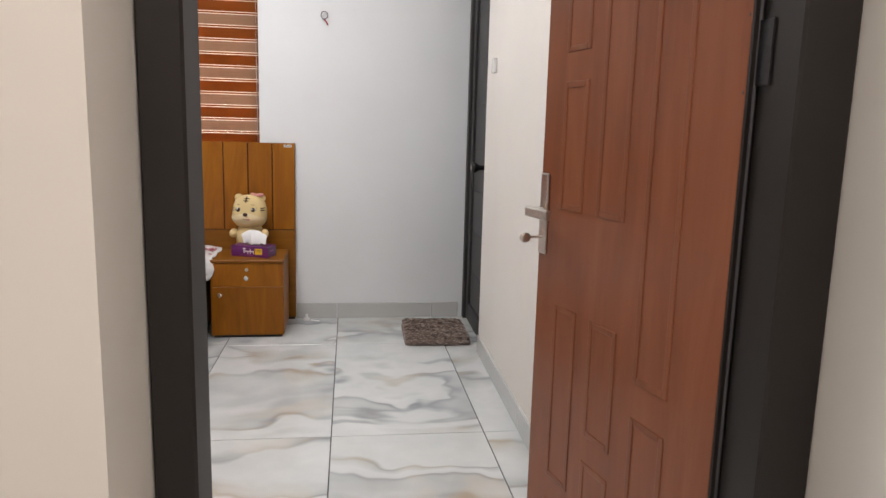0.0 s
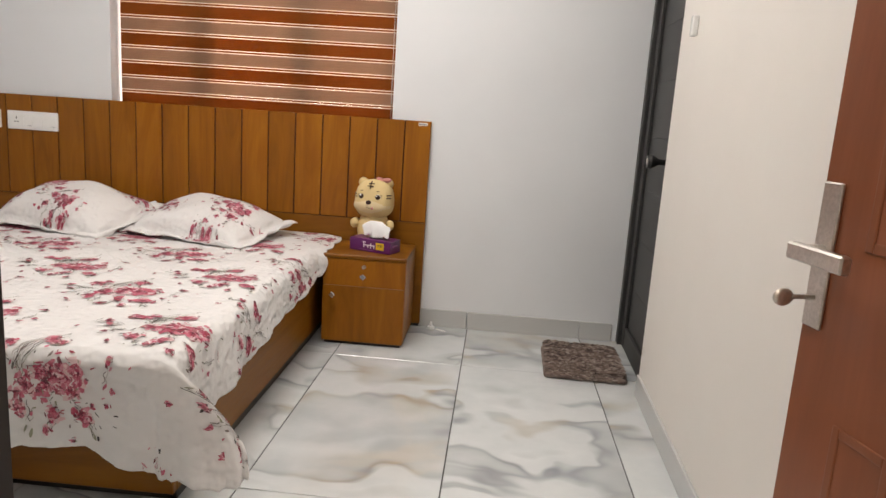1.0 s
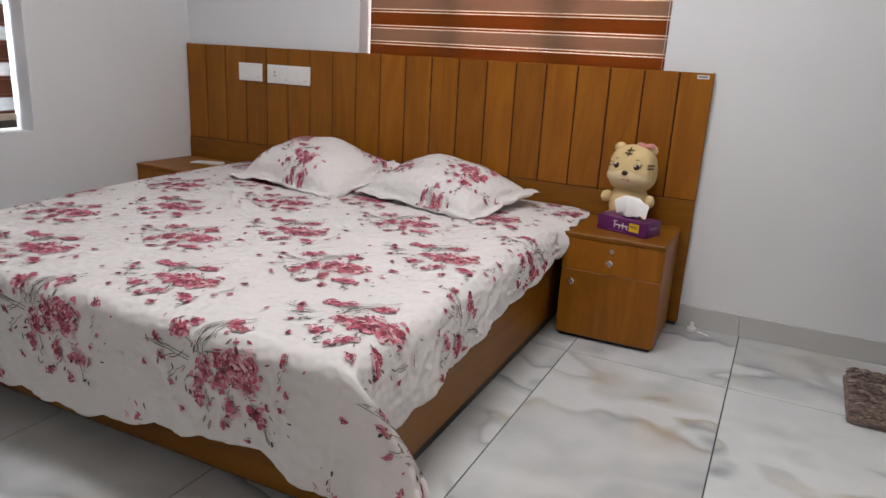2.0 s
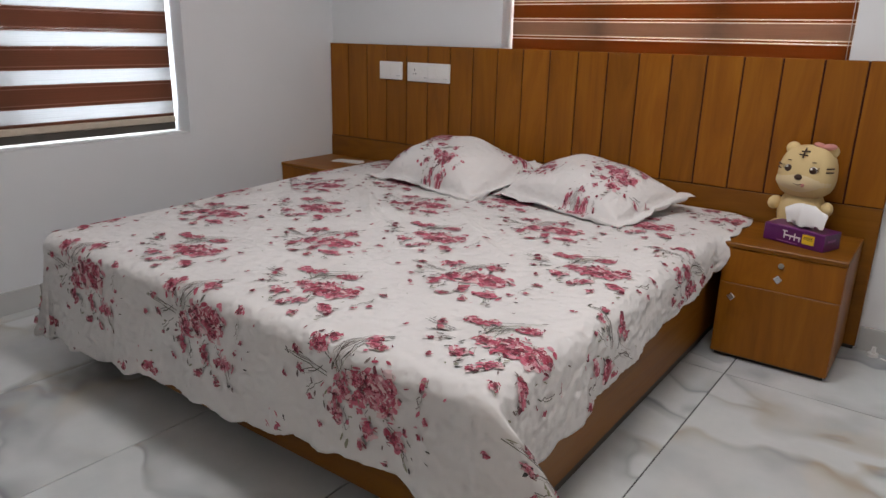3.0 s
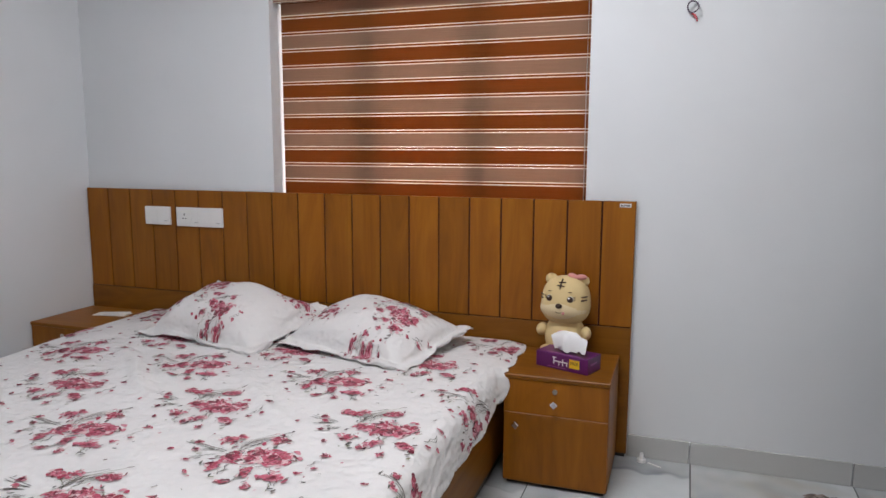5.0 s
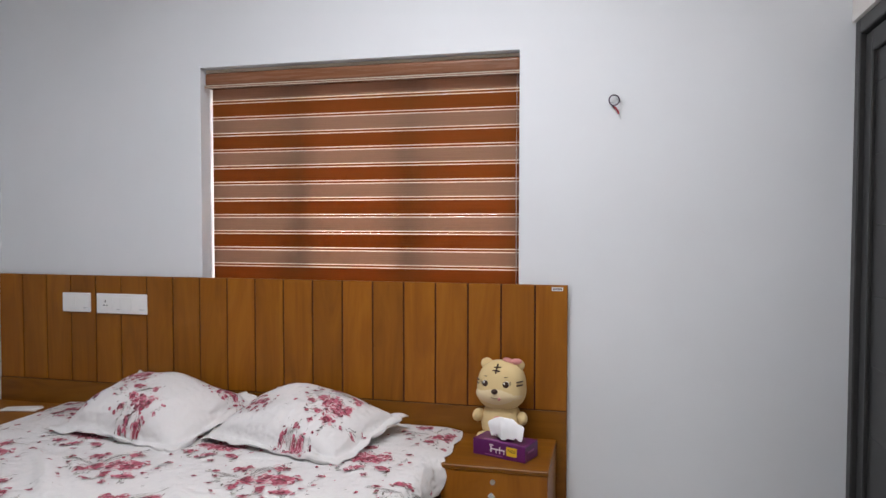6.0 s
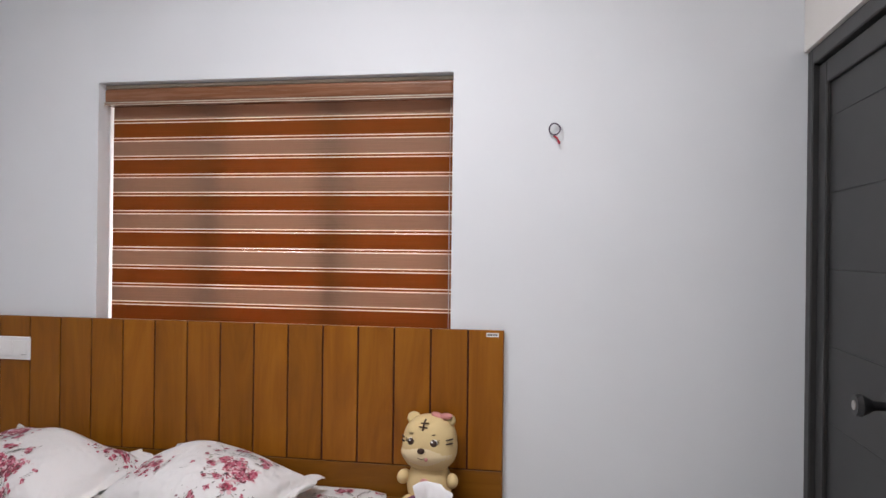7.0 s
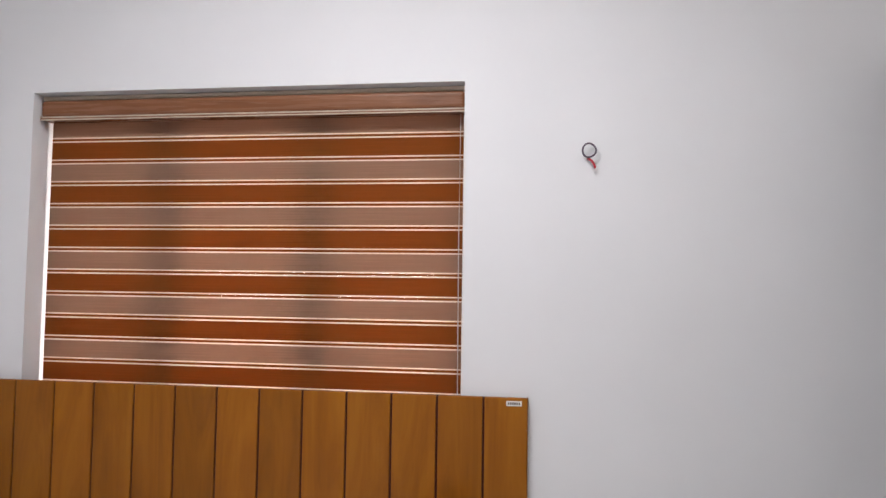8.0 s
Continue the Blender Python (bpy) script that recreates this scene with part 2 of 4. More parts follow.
def tube_along(bm, points, radius, seg=6, mat=0):
    rings = []
    for i, p in enumerate(points):
        p = Vector(p)
        d = (Vector(points[min(i + 1, len(points) - 1)]) - Vector(points[max(i - 1, 0)])).normalized()
        side = d.orthogonal().normalized()
        other = d.cross(side)
        rings.append([bm.verts.new(p + radius * (math.cos(a) * side + math.sin(a) * other)) for a in (2 * math.pi * k / seg for k in range(seg))])
    for a, b in zip(rings, rings[1:]):
        # pair each ring with the nearest start so that the tube does not twist
        k0 = min(range(seg), key=lambda k: (b[k].co - a[0].co).length)
        for k in range(seg):
            f = bm.faces.new((a[k], a[(k + 1) % seg], b[(k0 + k + 1) % seg], b[(k0 + k) % seg]))
            f.smooth, f.material_index = True, mat
    bm.faces.new(rings[0][::-1]).material_index = mat
    bm.faces.new(rings[-1]).material_index = mat


def finish(name, bm, mats, smooth=False):
    bmesh.ops.recalc_face_normals(bm, faces=bm.faces)
    me = bpy.data.meshes.new(name)
    bm.to_mesh(me)
    bm.free()
    for m in mats if isinstance(mats, (list, tuple)) else [mats]:
        me.materials.append(m)
    if smooth:
        for p in me.polygons:
            p.use_smooth = True
    return me


def part(name, bm, mats, parent=None, label="", smooth=False, m=None, kind=""):
    ob = new(name, finish(name, bm, mats, smooth))
    if m is not None:
        ob.matrix_basis = m
    ob.parent = parent
    tagged(ob, label, kind=kind)
    return ob


def box_part(name, lo, hi, mat, parent=None, label="", bevel=0.002, m=None):
    """A bevelled board or block whose origin lies at its centre, so that grain runs through it."""
    c = Vector([(a + b) / 2 for a, b in zip(lo, hi)])
    h = Vector([(b - a) / 2 for a, b in zip(lo, hi)])
    bm = bmesh.new()
    add_box(bm, -h, h, bevel)
    return part(name, bm, mat, parent, label, m=(m or Matrix()) @ Matrix.Translation(c))


def structure(name, label, category, boxes, mat, bevel=0.0):
    bm = bmesh.new()
    for lo, hi in boxes:
        add_box(bm, lo, hi, bevel)
    return tagged(part(name, bm, mat), label, category, kind="structure")


def thing(name, label, category, m=None, group=""):
    ob = new(name)
    if m is not None:
        ob.matrix_basis = m
    return tagged(ob, label, category, group)


# ---- large structure ----
X0, Y1, TOP = -3.10, 4.672, 2.9          # side wall with the window, back wall, ceiling
WX0, WX1, WZ0, WZ1 = -1.955, -0.459, 0.85, 2.067   # back window
SY0, SY1, SZ0, SZ1 = 2.15, 3.69, 0.662, 2.067      # side window
FRONT, FIN = 1.10, 1.36                   # the front wall's two faces
EAST = pose(0.69, 1.36, 0, 0, 0, -1.69)   # the door-side wall, a little out of square: x along it is depth, y along it
T = 0.24


structure("wall_north", "white painted plaster wall behind the bed, with a window opening", "wall", [
    ((X0 - T, Y1, 0), (WX0, Y1 + T, TOP)), ((WX1, Y1, 0), (1.1, Y1 + T, TOP)),
    ((WX0, Y1, 0), (WX1, Y1 + T, WZ0)), ((WX0, Y1, WZ1), (WX1, Y1 + T, TOP))], WALL)
structure("wall_west", "white painted plaster wall with a window opening", "wall", [
    ((X0 - T, FIN, 0), (X0, SY0, TOP)), ((X0 - T, SY1, 0), (X0, Y1, TOP)),
    ((X0 - T, SY0, 0), (X0, SY1, SZ0)), ((X0 - T, SY0, SZ1), (X0, SY1, TOP))], WALL)
structure("wall_south", "cream painted wall with the doorway into the bedroom", "wall", [
    ((X0 - T, FRONT, 0), (-0.232, FIN, TOP)), ((0.764, FRONT, 0), (1.3, FIN, TOP)), ((-0.232, FRONT, 2.10), (0.764, FIN, TOP))], HALL)
DY0, DY1, DZ = 2.57, 3.312, 2.095        # dark door's opening, along the door-side wall
bm = bmesh.new()
for lo, hi in (((0, 0, 0), (0.2, DY0, TOP)), ((0, DY0, DZ), (0.2, DY1, TOP)), ((0.10, DY0, 0), (0.2, DY1, DZ))):
    add_box(bm, lo, hi, m=EAST)
tagged(part("wall_east", bm, CREAM), "cream painted plaster wall with a dark door", "wall", kind="structure")
structure("hall_wall", "cream painted wall of the hall", "wall", [
    ((-1.9, -1.6, 0), (-1.75, FRONT, TOP)), ((1.3, -1.6, 0), (1.45, FIN, TOP)), ((-1.9, -1.75, 0), (1.45, -1.6, TOP))], HALL)
structure("ceiling", "plain white ceiling", "ceiling", [((X0 - T, -1.75, TOP), (1.45, Y1 + T, TOP + 0.12))], CEIL)
floor = structure("floor", "polished white marble-look tile floor with grey veins", "floor", [((X0 - T, FIN, -0.12), (1.1, Y1 + T, -0.004)), ((-1.9, -1.75, -0.12), (1.45, FIN, -0.004))], GROUT)


# ---- doorway and the open door ----
door_frame = thing("door_frame", "black-brown painted wooden frame of the bedroom doorway", "door frame")
tagged(door_frame, kind="structure")
for x0, x1, rebate in ((-0.230, -0.172, -0.172), (0.672, 0.762, 0.672)):
    box_part("jamb", (x0, 1.272, 0), (x1, 1.375, 2.10), BLACKWOOD, door_frame, bevel=0.004)
box_part("head", (-0.172, 1.272, 2.04), (0.672, 1.375, 2.10), BLACKWOOD, door_frame, bevel=0.004)
box_part("seal_strip", (0.6645, 1.3755, 0.02), (0.6715, 1.3795, 2.03), SEAL, door_frame, "grey seal strip", 0.0005)
for z in (0.30, 1.30, 1.80):
    bm = bmesh.new()
    add_cyl(bm, Matrix.Translation((0.664, 1.388, z)), 0.008, 0.008, 0.10, 12)
    for k in (-0.06, 0.06):
        add_ball(bm, (0.664, 1.388, z + k), (0.009, 0.009, 0.012), 0, None, 10, 8)
    add_box(bm, (0.668, 1.34, z - 0.05), (0.671, 1.388, z + 0.05))
    part("hinge", bm, DARKSTEEL, door_frame, "dark steel butt hinge")

LW, LH, LT = 0.687, 2.03, 0.032
LEAF = pose(0.657, 1.380, 0.008, 0, 0, 10.66)   # y runs from hinge to lock, -x is the face seen
open_door = thing("open_door", "red-brown wooden panel door standing open against the wall", "door", LEAF)
leaf = box_part("leaf", (0, 0, 0), (LT, LW, LH), DOORWOOD, open_door, bevel=0.002)
box_part("edge_strip", (-0.001, -0.006, 0), (LT, 0.0, LH), BLACKWOOD, open_door, "black painted hinge edge", bevel=0.001)


def moulding(y0, y1, z0, z1, w=0.014, h=0.0024):
    """A raised rounded frame round one field of the door's face."""
    bm = bmesh.new()
    for a, b in (((y0, z0), (y0 + w, z1)), ((y1 - w, z0), (y1, z1)), ((y0 + w, z0), (y1 - w, z0 + w)), ((y0 + w, z1 - w), (y1 - w, z1))):
        add_box(bm, (-h, a[0], a[1]), (0.001, b[0], b[1]), 0.0018, segs=2)
    return part("moulding", bm, DOORWOOD, leaf, m=Matrix.Translation((-LT / 2, -LW / 2, -LH / 2)))


for y0, y1, fields in ((0.480, 0.587, ((1.350, 1.90), (0.985, 1.284), (0.300, 0.75), (0.10, 0.235))),
                       (0.310, 0.420, ((0.985, 1.90), (0.477, 0.75), (0.10, 0.414))),
                       (0.130, 0.242, ((0.668, 1.90), (0.10, 0.593)))):
    for z0, z1 in fields:
        moulding(y0, y1, z0, z1)

plate = box_part("lock_plate", (-0.006, 0.643, 0.862), (0, 0.681, 1.066), STEEL, open_door, "brushed steel lock plate", 0.002)
bm = bmesh.new()
add_cyl(bm, Matrix.Translation((-0.022, 0.662, 0.970)) @ Matrix.Rotation(radians(90), 4, "Y"), 0.010, 0.010, 0.04, 16)
add_box(bm, (-0.052, 0.560, 0.958), (-0.036, 0.674, 0.982), 0.003)
part("lever_handle", bm, STEEL, open_door, "brushed steel lever handle")
bm = bmesh.new()
add_cyl(bm, Matrix.Translation((-0.02, 0.662, 0.905)) @ Matrix.Rotation(radians(90), 4, "Y"), 0.0035, 0.0035, 0.04, 10)
add_ball(bm, (-0.052, 0.662, 0.904), (0.016, 0.004, 0.013), 0, None, 14, 8)
part("key", bm, STEEL, open_door, "key left in the lock")


# ---- the dark door in the door-side wall ----
dark_door = thing("dark_door", "closed dark grey panelled door with a round knob", "door", EAST)
RC = 0.012
frame_part = box_part("jamb", (RC, DY1 - 0.052, 0), (0.09, DY1, DZ), GREYFRAME, dark_door, "charcoal door frame", 0.004)
box_part("jamb", (RC, DY0, 0), (0.09, DY0 + 0.05, DZ), GREYFRAME, dark_door, "charcoal door frame", 0.004)
box_part("head", (RC, DY0 + 0.05, DZ - 0.055), (0.09, DY1 - 0.052, DZ), GREYFRAME, dark_door, "charcoal door frame", 0.004)
ly0, ly1, lz1 = DY0 + 0.055, DY1 - 0.062, DZ - 0.062
for name, lo, hi in (("stile", (0.030, ly1 - 0.075, 0.01), (0.066, ly1, lz1)), ("stile", (0.030, ly0, 0.01), (0.066, ly0 + 0.075, lz1)),
                     ("rail", (0.030, ly0 + 0.075, lz1 - 0.075), (0.066, ly1 - 0.075, lz1)), ("rail", (0.030, ly0 + 0.075, 0.01), (0.066, ly1 - 0.075, 0.12))):
    box_part(name, lo, hi, GREYDOOR, dark_door, bevel=0.004)
zs = [0.12] + [1.842 - 0.252 * k for k in range(6, -1, -1)] + [lz1 - 0.075]
for a, b in zip(zs, zs[1:]):
    box_part("panel", (0.044, ly0 + 0.07, a + 0.0002), (0.060, ly1 - 0.07, b - 0.0002), GREYDOOR, dark_door, bevel=0.0016)
bm = bmesh.new()
ky, kz = ly0 + 0.048, 0.992
turn = Matrix.Rotation(radians(90), 4, "Y")
add_cyl(bm, Matrix.Translation((0.026, ky, kz)) @ turn, 0.034, 0.034, 0.010, 28)
add_cyl(bm, Matrix.Translation((0.004, ky, kz)) @ turn, 0.014, 0.012, 0.036, 20)
add_cyl(bm, Matrix.Translation((-0.026, ky, kz)) @ turn, 0.031, 0.017, 0.026, 28)
add_cyl(bm, Matrix.Translation((-0.046, ky, kz)) @ turn, 0.027, 0.031, 0.014, 28)
knob = part("door_knob", bm, BLACK, dark_door, "black round door knob")
bm = bmesh.new()
add_cyl(bm, Matrix.Translation((-0.0540, ky, kz)) @ turn, 0.013, 0.013, 0.003, 24)
part("key_cylinder", bm, STEEL, knob, "steel lock cylinder")

# ---- windows ----


def make_window(name, label, m, w, h, depth, mullions):
    """A white sliding window set at the outside of the wall, in an opening of w by h; y points outwards."""
    win = thing(name, label, "window", m)
    tagged(win, kind="structure")
    d0, d1 = depth, depth + 0.05
    for nm, lo, hi in (("frame", (0, d0, 0), (0.07, d1, h)), ("frame", (w - 0.07, d0, 0), (w, d1, h)), ("frame", (0.07, d0, 0), (w - 0.07, d1, 0.055)),
                       ("frame", (0.07, d0, h - 0.055), (w - 0.07, d1, h))):
        box_part(nm, lo, hi, PVC, win, bevel=0.003)
    edges = [0.07]
    for at in mullions:
        box_part("mullion", (at * w - 0.05, d0, 0.055), (at * w + 0.05, d1, h - 0.055), PVC, win, bevel=0.003)
        edges += [at * w - 0.05, at * w + 0.05]
    edges.append(w - 0.07)
    for a, b in zip(edges[::2], edges[1::2]):
        p = box_part("pane", (a, d0 + 0.02, 0.055), (b, d0 + 0.026, h - 0.055), glass, win, bevel=0)
        p.visible_shadow = False
    return win


make_window("window_1", "white framed window behind the bed, blind drawn", pose(WX0, Y1, WZ0), WX1 - WX0, WZ1 - WZ0, 0.17, (0.31, 0.655))
make_window("window_2", "white framed side window with daylight behind it", pose(X0, SY0, SZ0, 0, 0, 90), SY1 - SY0, SZ1 - SZ0, 0.17, (0.5,))


def zebra_blind(name, label, m, w, top, low, first, pitch, band, mats, lead):
    """A roller blind with opaque and sheer bands; the cloth hangs in x, z at y = 0, y points outwards."""
    blind = thing(name, label, "window blind", m)
    bm = bmesh.new()
    add_box(bm, (0, -0.062, top - 0.078), (w, -0.004, top - 0.016), 0.014, segs=4)
    val = part("valance", bm, VALANCE, blind, "glossy brown valance")
    for z in (0.0765, 0.0855):
        box_part("valance_trim", (0.001, -0.0640, top - z - 0.0022), (w - 0.001, -0.0600, top - z + 0.0022), RAIL, val, "cream trim strip", 0.0008)
    box_part("valance_lip", (0.002, -0.0615, top - 0.0845), (w - 0.002, -0.004, top - 0.0785), VALANCE, val, "", 0.001)
    box_part("headrail", (0, -0.050, top - 0.014), (w, 0.02, top), RAIL, blind, "beige metal head rail", 0.002)
    e = 0.0012
    box_part("sheer_band", (0.006, -e, first), (w - 0.010, e, top - 0.03), mats[1], blind, bevel=0)
    z, opaque = first, False
    g = 0.0086
    while z > low + 0.002:
        nxt = max(z - (band if opaque else pitch - band), low)
        box_part("brown_band" if opaque else "sheer_band", (0.006, -e, nxt + (g if nxt > low else 0)), (w - 0.010, e, z - (g if z < first else 0)), mats[0] if opaque else mats[1], blind, bevel=0)
        if nxt > low:
            for k in (0.0066, -0.0066):
                box_part("thread", (0.006, -0.0016, nxt + k - 0.0023), (w - 0.010, 0.0016, nxt + k + 0.0023), mats[2], blind, mats[3], 0)
            box_part("brown_band", (0.006, -e, nxt - 0.0042), (w - 0.010, e, nxt + 0.0042), mats[0], blind, bevel=0)
        z, opaque = nxt, not opaque
    box_part("bottom_bar", (0.004, -0.012, low - 0.030), (w - 0.008, 0.012, low), RAIL, blind, "slim bottom bar", 0.004)
    # added dark strip stands in for the dark open gap below the bar
    if not lead:
        box_part("gap_strip", (0.006, -0.009, low - 0.064), (w - 0.010, 0.009, low - 0.031), DARKGAP, blind, "dark strip filling the gap under the bottom bar", 0.003)
    if lead:
        bm = bmesh.new()
        for off in (-0.010, 0.004):
            tube_along(bm, [(w - 0.008 + off, -0.016, top - 0.08), (w - 0.010 + off, -0.018, top - 0.5), (w - 0.007 + off, -0.016, low - 0.1)], 0.0016)
        part("pull_cord", bm, WHITEPLASTIC, blind, "thin white pull cord")
    return blind


zebra_blind("window_blind", "brown and beige striped roller blind, lowered in the window", pose(WX0 + 0.004, 4.762, 0), WX1 - WX0 - 0.006, 2.064, 0.90, 1.996,
            0.1547, 0.0780, (BLINDBROWN, BLINDSHEER, THREAD, "cream woven edge thread"), True)
zebra_blind("window_blind", "brown striped roller blind with white sheer bands, daylight behind it", pose(-3.20, SY0 + 0.004, 0, 0, 0, 90), SY1 - SY0 - 0.012,
            2.064, 0.737, 1.910, 0.1560, 0.080, (BLINDDARK, BLINDOPEN, THREADDARK, "brown woven edge thread"), False)

# ---- headboard ----
HX0, HX1, HY, HZ = -3.096, -0.256, 4.644, 1.088
headboard = thing("headboard", "wide teak-brown headboard of upright boards, behind the bed", "headboard")
box_part("backing", (HX0, HY + 0.006, 0.012), (HX1, Y1 - 0.002, HZ - 0.002), GROOVE, headboard, bevel=0)
pitch = 0.1425
x = HX1
w = 0.131
while x > HX0 + 0.02:
    x0 = max(x - w, HX0)
    box_part("board", (x0 + 0.0032, HY, 0.566), (x - 0.0032 if x < HX1 else x, HY + 0.014, HZ), TEAK, headboard, bevel=0.0015)
    x, w = x0, pitch
box_part("lower_panel", (HX0, HY - 0.001, 0.016), (HX1, HY + 0.014, 0.562), TEAKX, headboard, bevel=0.0015)
box_part("end_strip", (HX1, HY - 0.001, 0.014), (HX1 + 0.002, Y1 - 0.003, HZ + 0.001), TEAK, headboard, bevel=0.0005)
box_part("foot", (HX1 - 0.05, HY + 0.002, 0), (HX1 - 0.004, Y1 - 0.006, 0.016), BLACK, headboard, "black plastic foot", 0.001)
tag = box_part("maker_tag", (-0.318, HY - 0.002, 1.064), (-0.272, HY, 1.079), WHITEPLASTIC, headboard, "small white tag", 0.0005)
bm = bmesh.new()
for k in range(6):
    add_box(bm, (-0.019 + k * 0.0065, -0.0016, -0.004), (-0.0145 + k * 0.0065, -0.0008, 0.004))
part("tag_print", bm, DARKBROWN, tag)


def switch_plate(label, x0, x1, z0, z1, mods):
    p = thing("switch_plate", label, "electric switch", pose(x0, HY, z0))
    w, h = x1 - x0, z1 - z0
    box_part("cover", (0, -0.010, 0), (w, 0, h), WHITEPLASTIC, p, bevel=0.003)
    for a, b, kind in mods:
        box_part("module", (a * w, -0.0125, h * 0.16), (b * w, -0.010, h * 0.84), WHITEPLASTIC, p, bevel=0.0012)
        bm = bmesh.new()
        if kind == "socket":
            c = (a + b) / 2 * w
            for dx, dz, ww, hh in ((0, 0.012, 0.005, 0.011), (-0.008, -0.008, 0.009, 0.004), (0.008, -0.008, 0.009, 0.004)):
                add_box(bm, (c + dx - ww / 2, -0.0132, h / 2 + dz - hh / 2), (c + dx + ww / 2, -0.0124, h / 2 + dz + hh / 2))
            part("pin_holes", bm, BLACK, p)
        elif kind == "mark":
            add_box(bm, (b * w - 0.025, -0.0132, h * 0.22), (b * w - 0.004, -0.0124, h * 0.245))
            part("marking", bm, GREYPLASTIC, p)
        else:
            bm.free()
    return p


switch_plate("white plastic switch plate on the headboard", -2.708, -2.548, 0.908, 1.002, ((0.06, 0.5, ""), (0.5, 0.94, "mark")))
switch_plate("white plastic socket and switch plate on the headboard", -2.512, -2.232, 0.905, 1.002, ((0.04, 0.34, "socket"), (0.34, 0.5, "mark"), (0.5, 0.72, ""), (0.72, 0.96, "mark")))

# ---- nightstands ----


def nightstand(label, m, w, d, h):
    ns = thing("nightstand", label, "nightstand", m, "nightstands beside the bed")
    t = 0.018
    box_part("plinth", (0.012, 0.02, 0), (w - 0.012, d - 0.01, 0.022), BLACK, ns, "black plinth", 0.001)
    box_part("side_panel", (0, 0.018, 0.018), (t, d, h - t), TEAK, ns)
    box_part("side_panel", (w - t, 0.018, 0.018), (w, d, h - t), TEAK, ns)
    box_part("back_panel", (t, d - 0.01, 0.018), (w - t, d, h - t), TEAK, ns, bevel=0)
    box_part("bottom_panel", (t, 0.02, 0.018), (w - t, d - 0.01, 0.036), TEAK, ns, bevel=0)
    box_part("top", (-0.002, -0.004, h - t), (w + 0.002, d, h), TEAKX, ns, bevel=0.003)
    split = h * 0.66
    dr = box_part("drawer_front", (0.001, 0, split + 0.0008), (w - 0.001, 0.017, h - t - 0.0008), TEAK, ns, bevel=0.0015)
    do = box_part("door", (0.001, 0, 0.018), (w - 0.001, 0.017, split - 0.0008), TEAK, ns, bevel=0.0015)
    for par, kx, kz in ((dr, w * 0.495, (split + h) / 2 - 0.022), (do, w * 0.13, split - 0.042)):
        bm = bmesh.new()
        base = par.matrix_basis.translation
        mm = Matrix.Translation(Vector((kx, -0.013, kz)) - base)
        add_cyl(bm, mm @ Matrix.Rotation(radians(90), 4, "X"), 0.005, 0.005, 0.026, 10)
        add_box(bm, (-0.0115, -0.006, -0.0115), (0.0115, 0.005, 0.0115), 0.0025, mm @ Matrix.Translation((0, -0.013, 0)) @ Matrix.Rotation(radians(45), 4, "Y"))
        part("knob", bm, CHROME, par, "small square chrome knob")
    bm = bmesh.new()
    mm = Matrix.Translation(Vector((w * 0.495, -0.003, (split + h) / 2 + 0.022)) - dr.matrix_basis.translation)
    add_cyl(bm, mm @ Matrix.Rotation(radians(90), 4, "X"), 0.0095, 0.0095, 0.006, 18)
    part("lock", bm, STEEL, dr, "small round drawer lock")
    return ns


NSH = 0.447
nightstand("teak-brown nightstand with a drawer and a door, holding a plush toy", pose(-0.694, 4.248, 0), 0.398, 0.388, NSH)
nightstand("teak-brown nightstand between bed and wall, papers on top", pose(-3.094, 4.248, 0), 0.398, 0.388, NSH)

# ---- bed ----
BX0, BX1, BY0, BY1, BZ = -2.53, -0.715, 2.685, 4.625, 0.472
bed = thing("bed", "double bed with a teak-brown box base", "bed")
gx0, gx1, gy0 = BX0 + 0.055, BX1 - 0.030, BY0 + 0.085
for name, lo, hi, mt in (("side_rail", (gx1 - 0.025, gy0 + 0.025, 0.040), (gx1, BY1, 0.33), TEAKY), ("side_rail", (gx0, gy0 + 0.025, 0.040), (gx0 + 0.025, BY1, 0.33), TEAKY),
                         ("foot_rail", (gx0, gy0, 0.040), (gx1, gy0 + 0.025, 0.33), TEAKX), ("slat_base", (gx0 + 0.025, gy0 + 0.025, 0.28), (gx1 - 0.025, BY1, 0.30), TEAKX)):
    box_part(name, lo, hi, mt, bed, bevel=0.003)
box_part("plinth", (gx0 + 0.03, gy0 + 0.045, 0), (gx1 - 0.012, BY1, 0.042), BLACK, bed, "black plinth", 0.0)
bm = bmesh.new()
add_box(bm, (BX0 + 0.02, BY0 + 0.02, 0.302), (BX1 - 0.02, BY1 - 0.01, BZ - 0.022), 0.03, segs=3)
tagged(part("mattress", bm, TISSUE), "white mattress under the bedcover", "mattress")

R = 0.045
IX0, IX1, IY0, IY1 = BX0 + R, BX1 - R, BY0 + R, BY1


def smoothstep(a, b, v):
    v = min(max((v - a) / (b - a), 0), 1)
    return v * v * (3 - 2 * v)


def wrinkle(u, v):
    p = Vector((u, v, 0))
    z = 0.006 * (noise.noise(p * 2.3) + 0.5 * noise.noise(p * 5.1 + Vector((7, 3, 0))))
    # long soft folds that run down from the pillows
    for fx, fy, long, wide, high in ((-1.98, 3.74, 0.30, 0.030, 0.020), (-1.90, 3.80, 0.26, 0.022, 0.013), (-1.43, 3.70, 0.28, 0.034, 0.013), (-2.15, 3.62, 0.22, 0.030, 0.009)):
        a, b = (u - fx) * 0.83 - (v - fy) * 0.56, (u - fx) * 0.56 + (v - fy) * 0.83
        b += 0.035 * math.sin(a * 7)
        z += high * math.exp(-(a / long) ** 2 - (b / wide) ** 2)
    return z


